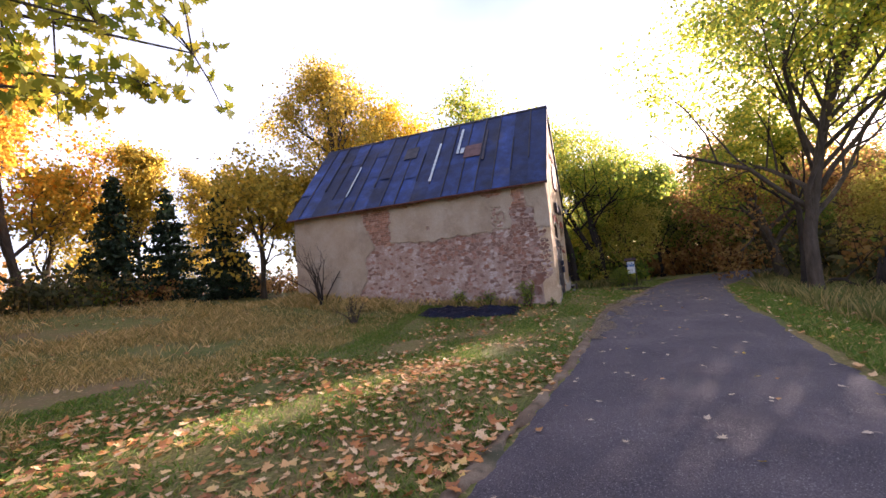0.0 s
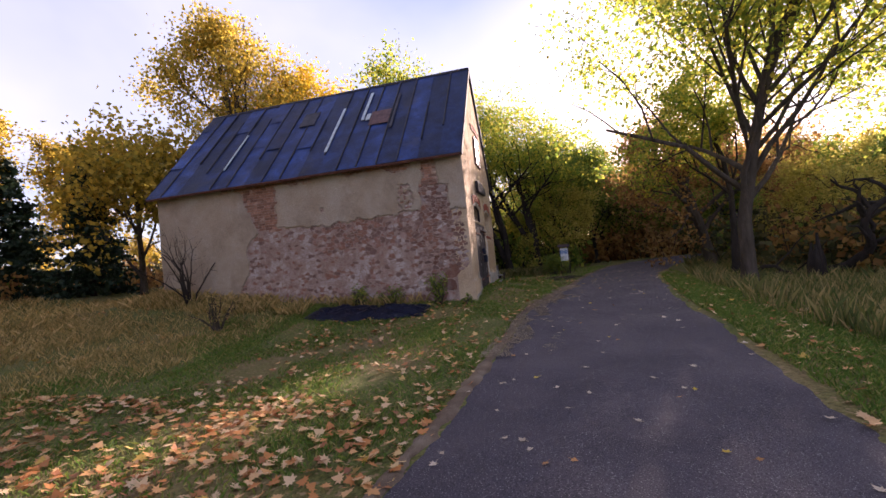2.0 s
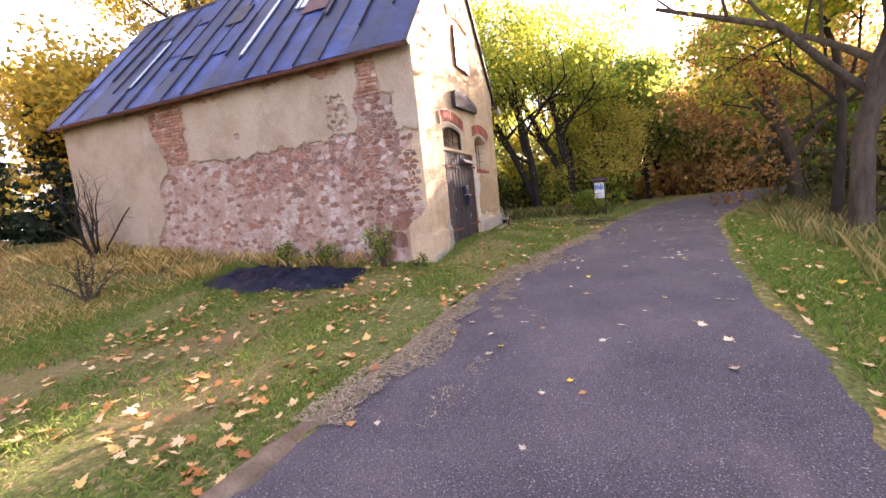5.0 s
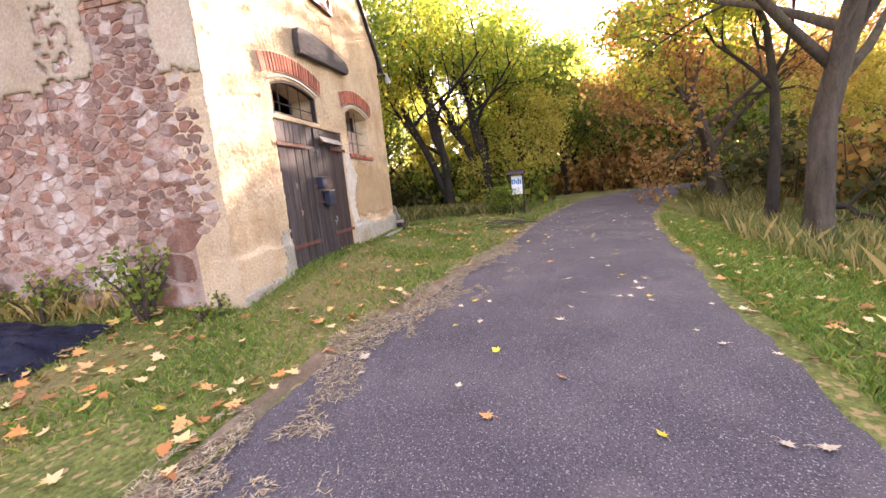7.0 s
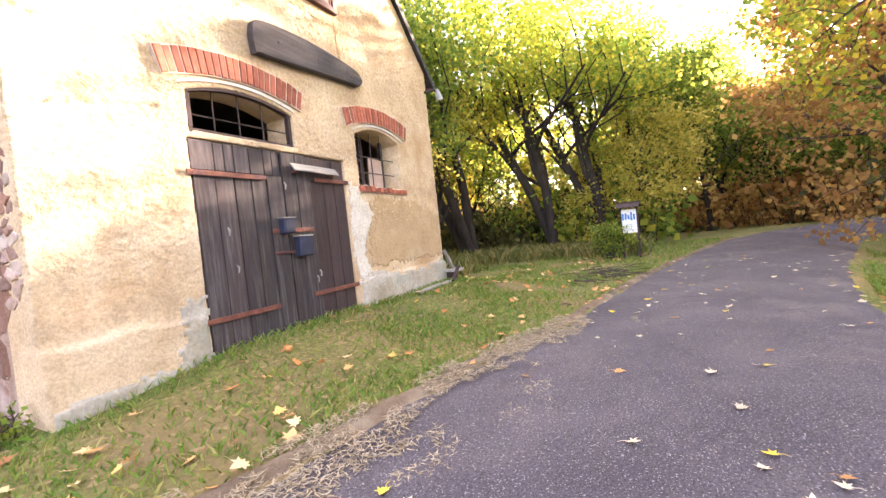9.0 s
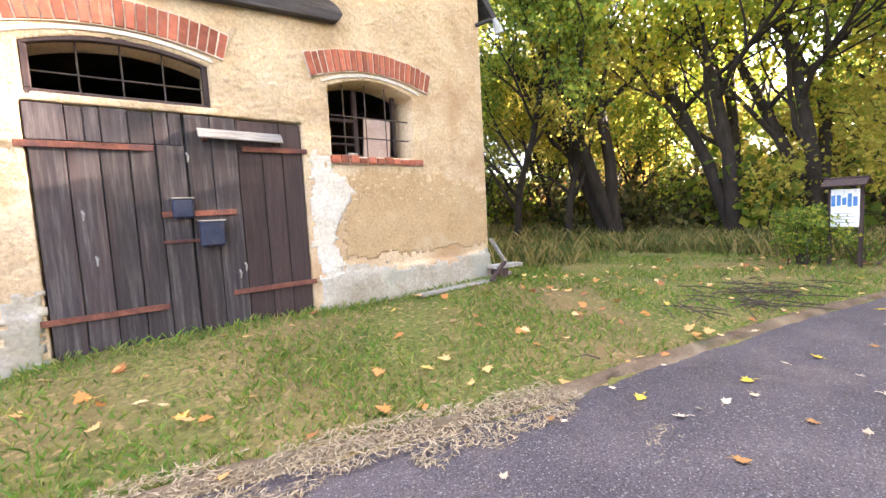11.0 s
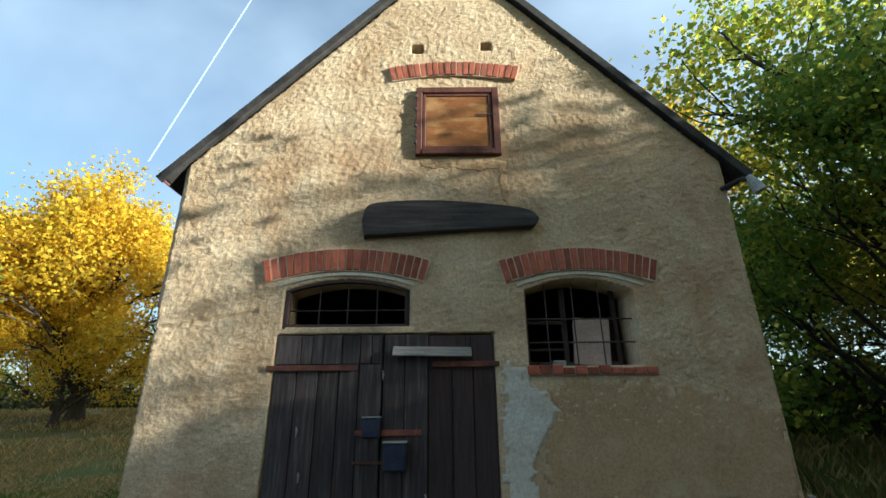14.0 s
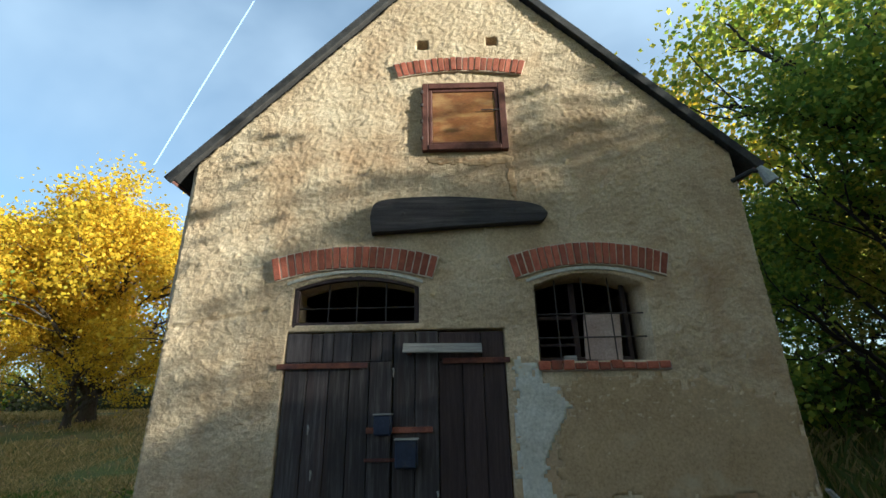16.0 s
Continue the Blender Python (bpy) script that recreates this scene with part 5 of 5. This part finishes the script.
# shrubs
def bush(name, x, y, h, spread, seed, label, stems=14, leaf_mat=None, count=0, leaf=0.06, lean=(0, 0), bark=None):
    rng = np.random.default_rng(seed)
    ob = thing(name, None, None, label, "shrub")
    b = Build()
    tips = []
    base = Vector((x, y, z_at(x, y) - 0.05))
    for s in range(stems):
        d = Vector((rng.normal() * spread + lean[0], rng.normal() * spread + lean[1], 1)).normalized()
        p = base + Vector((rng.normal(), rng.normal(), 0)) * 0.08
        pts, rad = [p], [0.016 + 0.012 * (stems < 16)]
        for i in range(6):
            d = (d + Vector(rng.normal(size=3)) * 0.16).normalized()
            p = p + d * h / 6 * rng.uniform(0.7, 1.1)
            pts.append(p)
            rad.append(rad[0] * (1 - i / 6.5))
            if i > 0:
                for k in range(3):
                    e = p + (d + Vector(rng.normal(size=3)) * 0.7).normalized() * h * rng.uniform(0.08, 0.22)
                    b.tube([p, p.lerp(e, 0.5) + Vector(rng.normal(size=3)) * 0.02, e], [rad[-1] * 0.5, 0.005, 0.003], 3, cap=False)
                    tips += [p.lerp(e, 0.6), e]
        b.tube(pts, rad, 5)
    part("stems", b, bark or BARK, ob, smooth=True)["kind"] = "stuff"
    if leaf_mat:
        P = np.array([tuple(t) for t in tips])
        c = P[rng.integers(0, len(P), count)] + rng.normal(size=(count, 3)) * 0.06
        part("leaves", leaves_mesh("leaves", c, leaf, leaf_mat, rng), None, ob)
    return ob


bush("bare_bush", -0.75, 9.1, 2.6, 0.26, 91, "dark leafless bush against the plaster", 11, lean=(0, 0.22), bark=DARK_BARK)
bush("elder_shrub", -0.32, 1.02, 0.85, 0.10, 92, "young light green shrub by the barn corner", 7, WEED, 420, 0.07)
bush("green_weed", -0.28, 2.5, 0.55, 0.25, 93, "green weeds at the foot of the wall", 9, WEED, 350, 0.06)
bush("green_weed", -0.38, 3.5, 0.6, 0.35, 94, "green weeds at the foot of the wall", 9, DEEP_GREEN, 350, 0.06)
bush("green_weed", -0.30, 0.15, 0.25, 0.3, 95, "green weeds at the barn corner", 6, WEED, 160, 0.05)
bush("tall_weed", -2.6, 6.6, 1.1, 0.35, 96, "tall withered weeds in rough grass", 10, DRY_GRASS, 300, 0.06)
bush("thuja", 13.0, -2.65, 1.15, 0.05, 97, "small dark green columnar thuja by the notice board", 22, DEEP_GREEN, 3200, 0.07)
bush("green_weed", 13.4, -3.5, 0.55, 0.3, 98, "bright green weeds under the notice board", 8, WEED, 260, 0.07)


# ---- grass, reeds, fallen leaves ----
def blades(name, x, y, h, wid, mat, label, seed, lean=0.35):
    rng = np.random.default_rng(seed)
    n = len(x)
    z = height(x, y)
    a = rng.uniform(0, 2 * np.pi, n)
    hh = h * rng.uniform(0.5, 1.3, n)
    bx, by = np.cos(a) * wid, np.sin(a) * wid
    lx, ly = rng.normal(size=n) * lean * hh, rng.normal(size=n) * lean * hh
    v = np.stack([np.stack([x - bx, y - by, z - 0.01], 1), np.stack([x + bx, y + by, z - 0.01], 1), np.stack([x + lx * 0.4 + bx * 0.6, y + ly * 0.4 + by * 0.6, z + hh * 0.6], 1), np.stack([x + lx, y + ly, z + hh], 1)], 1)
    me = bpy.data.meshes.new(name)
    me.vertices.add(n * 4)
    me.vertices.foreach_set("co", v.ravel())
    me.loops.add(n * 4)
    me.loops.foreach_set("vertex_index", np.arange(n * 4))
    me.polygons.add(n)
    me.polygons.foreach_set("loop_start", np.arange(n) * 4)
    me.materials.append(mat)
    me.update(calc_edges=True)
    return tagged(new(name, me), label, "grass", kind="stuff")


def clear(x, y, road=0.12, wall=0.03):
    """Places off the road and out of the house."""
    l, r = road_y(x)
    off = ((y > l + road) | (y < r - road)) & (x < 19)
    return off & ~((x > -wall) & (x < W + wall) & (y > -wall) & (y < L + wall))


def scatter(n, x0, x1, y0, y1, seed, clump=0.0):
    rng = np.random.default_rng(seed)
    x, y = rng.uniform(x0, x1, n), rng.uniform(y0, y1, n)
    if clump:
        k = np.array([noise.noise((a * clump, c * clump, seed)) for a, c in zip(x, y)]) > rng.uniform(-0.4, 0.5, n)
        x, y = x[k], y[k]
    k = clear(x, y)
    return x[k], y[k]


x, y = scatter(290000, -15.5, 7.5, -7.5, 5.0, 1, 0.8)
blades("lawn_grass", x, y, 0.055, 0.008, GRASS, "short green lawn grass with straw blades", 1, 0.7)
x, y = scatter(70000, -13.0, 8.0, -8.6, -4.2, 12)
blades("lawn_grass", x, y, 0.075, 0.008, GRASS, "yellow-green verge grass along the lane", 12, 0.6)
x, y = scatter(40000, 7.5, 18.5, -9.0, 4.0, 2, 0.7)
blades("lawn_grass", x, y, 0.075, 0.010, GRASS, "short green verge grass", 2, 0.6)
x, y = scatter(40000, -15.5, -0.2, 4.6, 7.0, 13, 0.7)
blades("lawn_grass", x, y, 0.06, 0.008, GRASS, "short green lawn grass running to the meadow", 13, 0.7)
x, y = scatter(80000, -15.5, 0.0, 5.2, 14.0, 3, 0.5)
blades("meadow_grass", x, y, 0.11, 0.006, DRY_GRASS, "rough straw-coloured meadow grass", 3, 0.5)
x, y = scatter(9000, -1.3, -0.05, 1.4, 11.5, 4, 0.9)
k = ~((y > 1.1) & (y < 4.9) & (x < -0.45))
blades("wall_grass", x[k], y[k], 0.28, 0.008, DRY_GRASS, "withered tall grass along the barn wall", 4, 0.45)
x, y = scatter(1100, 0.0, 7.5, -0.35, -0.05, 5)
blades("wall_grass", x, y, 0.075, 0.006, GRASS, "grass along the gable foot", 5, 0.5)
x, y = scatter(60000, -12.0, 22.0, -16.0, -6.6, 6, 0.6)
k = y < road_y(x)[1] - 1.5 - 0.3 * np.sin(x)
blades("sedge", x[k], y[k], 0.50, 0.006, REED, "tall mixed reeds and sedge in the ditch", 6, 0.28)
x, y = scatter(16000, 9.0, 24.0, 1.2, 12.0, 7, 0.5)
blades("tall_grass", x, y, 0.50, 0.016, REED, "tall green undergrowth before the wood", 7, 0.35)
x, y = scatter(14000, 14.0, 19.0, -3.6, 3.0, 8, 0.6)
blades("tall_grass", x, y, 0.40, 0.016, REED, "tall yellow-green undergrowth before the wood", 8, 0.35)
x, y = scatter(70000, -30.0, 2.0, 9.0, 30.0, 9, 0.3)
blades("meadow_grass", x, y, 0.22, 0.011, DRY_GRASS, "rough straw-coloured far meadow grass", 9, 0.5)

# leaves fallen on the grass
rng = np.random.default_rng(101)
b = Build()
count = 0
for x0, x1, y0, y1, n, clump in ((-14.5, -7.0, -0.8, 6.0, 5200, 0.9), (-8, 0, -2.0, 4.0, 1300, 0.8), (0, 9, -4.0, 0.0, 330, 0.9), (-12, 8, -8.2, -4.4, 1700, 0.8), (9, 16, -4, 0, 160, 0.9), (-15, -1, 6, 12, 400, 0.7), (-26, -3, 11, 26, 1700, 0.3)):
    xs, ys = rng.uniform(x0, x1, n), rng.uniform(y0, y1, n)
    k = clear(xs, ys, 0.0, 0.1)
    for x, y in zip(xs[k], ys[k]):
        if noise.noise((x * clump, y * clump, 7)) < rng.uniform(-0.5, 0.35):
            continue
        m = pose(x, y, z_at(x, y) + rng.uniform(0.02, 0.06), rng.normal() * 16, rng.normal() * 16, rng.uniform(0, 360))
        lobed(b, m, rng.uniform(0.07, 0.125), rng.uniform(-0.1, 0.5))
thing("fallen_leaves", b, FALLEN, "dry tan, orange and yellow maple leaves on grass", "leaves", "stuff")

# single leaves on the asphalt
shapes = []
for i in range(6):
    b = Build()
    lobed(b, Matrix.Identity(4), 0.10, (0.15, 0.35, 0.5)[i % 3])
    b.tube([(0, -0.012, 0.002), (0.01 * (i - 3), -0.05, 0.012), (0.02 * (i - 3), -0.085, 0.004)], [0.0025, 0.002, 0.0015], 4)
    shapes.append(b.mesh("fallen_leaf", FALLEN_SET[(0, 0, 1, 2, 0, 0)[i]]))
words = ["pale tan maple leaf lying on asphalt", "pale tan maple leaf lying on asphalt", "yellow maple leaf lying on asphalt", "orange-brown maple leaf lying on asphalt", "pale tan maple leaf lying on asphalt", "pale tan maple leaf lying on asphalt"]
for i in range(220):
    x = rng.uniform(-14.5, 12)
    l, r = road_y(x)
    u = rng.beta(0.8, 0.8)
    y = float(l + (r - l) * u)
    k = int(rng.integers(0, 6))
    ob = tagged(new("fallen_leaf", shapes[k]), words[k], "leaf", "leaves on the road")
    ob.matrix_basis = pose(x, y, z_at(x, y) + 0.052 + 0.03 * (1 - (2 * u - 1) ** 2) - 0.015, rng.normal() * 7, rng.normal() * 7, rng.uniform(0, 360)) @ Matrix.Scale(rng.uniform(0.5, 0.95), 4)

# dry needles washed along the left edge of the asphalt
b = Build()
for i in range(30000):
    x = rng.uniform(-5.5, 4.5)
    l, r = road_y(x)
    off = abs(rng.normal()) * 0.85
    y = float(l) - off + 0.22
    if noise.noise((x * 0.9, y * 2.5, 3)) + 0.4 * noise.noise((x * 4, y * 6, 5)) < off * 0.28 - 0.12:
        continue
    lobed(b, pose(x, y, z_at(x, y) + 0.045, rng.normal() * 8, rng.normal() * 8, rng.uniform(0, 360)) @ Matrix.Diagonal((0.22, 1.5, 1, 1)), rng.uniform(0.02, 0.055), 0.2)
thing("needle_litter", b, STRAW, "dry straw and needle litter on the asphalt edge", "litter", "stuff")

# contrail: a strip that glows by itself, in place of sunlight on vapour
b = Build()
b.add([(-1403, 2398, 2874), (-1430, 2413, 2874), (-2240, 2846, 1737), (-2208, 2828, 1737)], [(0, 1, 2, 3)])
m, nodes, links, p = material("self-lit contrail vapour")
p.inputs["Base Color"].default_value = (0.9, 0.9, 0.9, 1)
p.inputs["Emission Color"].default_value = (0.75, 0.85, 1.0, 1)
p.inputs["Emission Strength"].default_value = 0.35
thing("contrail", b, m, "thin white vapour trail in the sky", "contrail", "structure")

# ---- stones and bricks of the side wall ----
def cells(y0, y1, z0, z1, sy, sz, seed):
    """Irregular stones: each site's share of the wall, cut by its neighbours."""
    rng = np.random.default_rng(seed)
    sites = []
    nz = int((z1 - z0) / sz)
    for j in range(nz):
        y = y0 - rng.uniform(0, sy)
        while y < y1:
            w = sy * rng.choice((0.45, 0.6, 0.9, 1.3, 1.9))
            if rng.random() < 0.8:
                sites.append((y + w / 2, z0 + (j + 0.5) * sz + rng.uniform(-0.35, 0.35) * sz))
            y += w
    s = np.array(sites)
    out = []
    for i, p in enumerate(s):
        d = (s - p) * np.array((1, 1.5))
        near = np.argsort((d ** 2).sum(1))[1:15]
        poly = [(p[0] - 0.5, p[1] - 0.3), (p[0] + 0.5, p[1] - 0.3), (p[0] + 0.5, p[1] + 0.3), (p[0] - 0.5, p[1] + 0.3)]
        for k in near:
            q = s[k]
            nrm, mid = (q - p) * np.array((1, 2.2)), (p + q) / 2
            cut = []
            for a, c in zip(poly, poly[1:] + poly[:1]):
                fa, fc = (np.array(a) - mid) @ nrm, (np.array(c) - mid) @ nrm
                if fa <= 0:
                    cut.append(a)
                if fa * fc < 0:
                    t = fa / (fa - fc)
                    cut.append((a[0] + (c[0] - a[0]) * t, a[1] + (c[1] - a[1]) * t))
            poly = cut
            if len(poly) < 3:
                break
        if len(poly) >= 3:
            out.append((p, poly))
    return out


def stone(b, p, poly, rng):
    """One stone: shrunk from its joint, its corners knocked off, its face domed."""
    c = np.mean(np.array(poly), axis=0)
    gap = rng.uniform(0.002, 0.009)
    pts = []
    for a, q in zip(poly, poly[1:] + poly[:1]):
        a, q = np.array(a), np.array(q)
        if np.linalg.norm(q - a) > 0.05:
            pts += [a + (q - a) * 0.22, a + (q - a) * 0.78]
        else:
            pts.append((a + q) / 2)
    pts = [c + (q - c) * max(0.3, 1 - gap / max(np.linalg.norm(q - c), 0.02)) + rng.normal(size=2) * 0.009 for q in pts]
    d = rng.uniform(0.001, 0.013)
    n = len(pts)
    v = [(0.01, q[0], q[1]) for q in pts] + [(-d * 0.55, c[0] + (q[0] - c[0]) * 0.97, c[1] + (q[1] - c[1]) * 0.97) for q in pts] + [(-d + rng.normal() * 0.004, c[0] + (q[0] - c[0]) * 0.86, c[1] + (q[1] - c[1]) * 0.86) for q in pts]
    f = [(i, (i + 1) % n, n + (i + 1) % n, n + i)[::-1] for i in range(n)] + [(n + i, n + (i + 1) % n, 2 * n + (i + 1) % n, 2 * n + i)[::-1] for i in range(n)]
    f.append(tuple(range(2 * n, 3 * n))[::-1])
    b.add(v, f)


rng = np.random.default_rng(111)
rest = [Build(), Build(), Build()]
made = 0
# large red blocks at the foot of the corner
quoins = cells(0.02, 1.1, -0.25, 1.3, 0.46, 0.24, 9)
for p, poly in sorted(cells(0.02, 8.3, -0.25, 4.3, 0.17, 0.072, 5), key=lambda s: s[0][0]) + quoins:
    big = p[0] < 0.95 and p[1] < 1.15
    if zone(p[0], p[1]) != 1 or big != any(p is q[0] for q in quoins) or min(q[0] for q in poly) < 0.0:
        continue
    pale = 0.75 if 0.5 < p[1] < 2.0 and p[0] > 1.2 or p[0] > 5 else 0.22
    k = 0 if big else 1 if rng.random() < pale else (2 if rng.random() < 0.45 else 0)
    if made < 285 or big:
        b = Build()
        stone(b, p, poly, rng)
        part("stone", b, STONES[k], wall_side)
        made += 1
    else:
        stone(rest[k], p, poly, rng)
for k in range(3):
    if rest[k].n:
        ob = part("stones", rest[k], STONES[k], wall_side)
        ob["kind"] = "stuff"
b = Build()
for j in range(27):
    z = 2.6 + j * 0.082
    y = 0.3 - (j % 2) * 0.13
    while y < 8.2:
        w = 0.25 if rng.random() < 0.7 else 0.13
        if zone(y + w / 2, z + 0.035) == 2 and z < EAVE - 0.08:
            d = rng.uniform(0.008, 0.028)
            b.box((-d, y + 0.006, z + 0.005), (0.01, y + w - 0.006, z + 0.073), None, 0.005)
        y += w
ob = part("brick_courses", b, OLD_BRICK, wall_side, "courses of bare red brick")
ob["kind"] = "stuff"
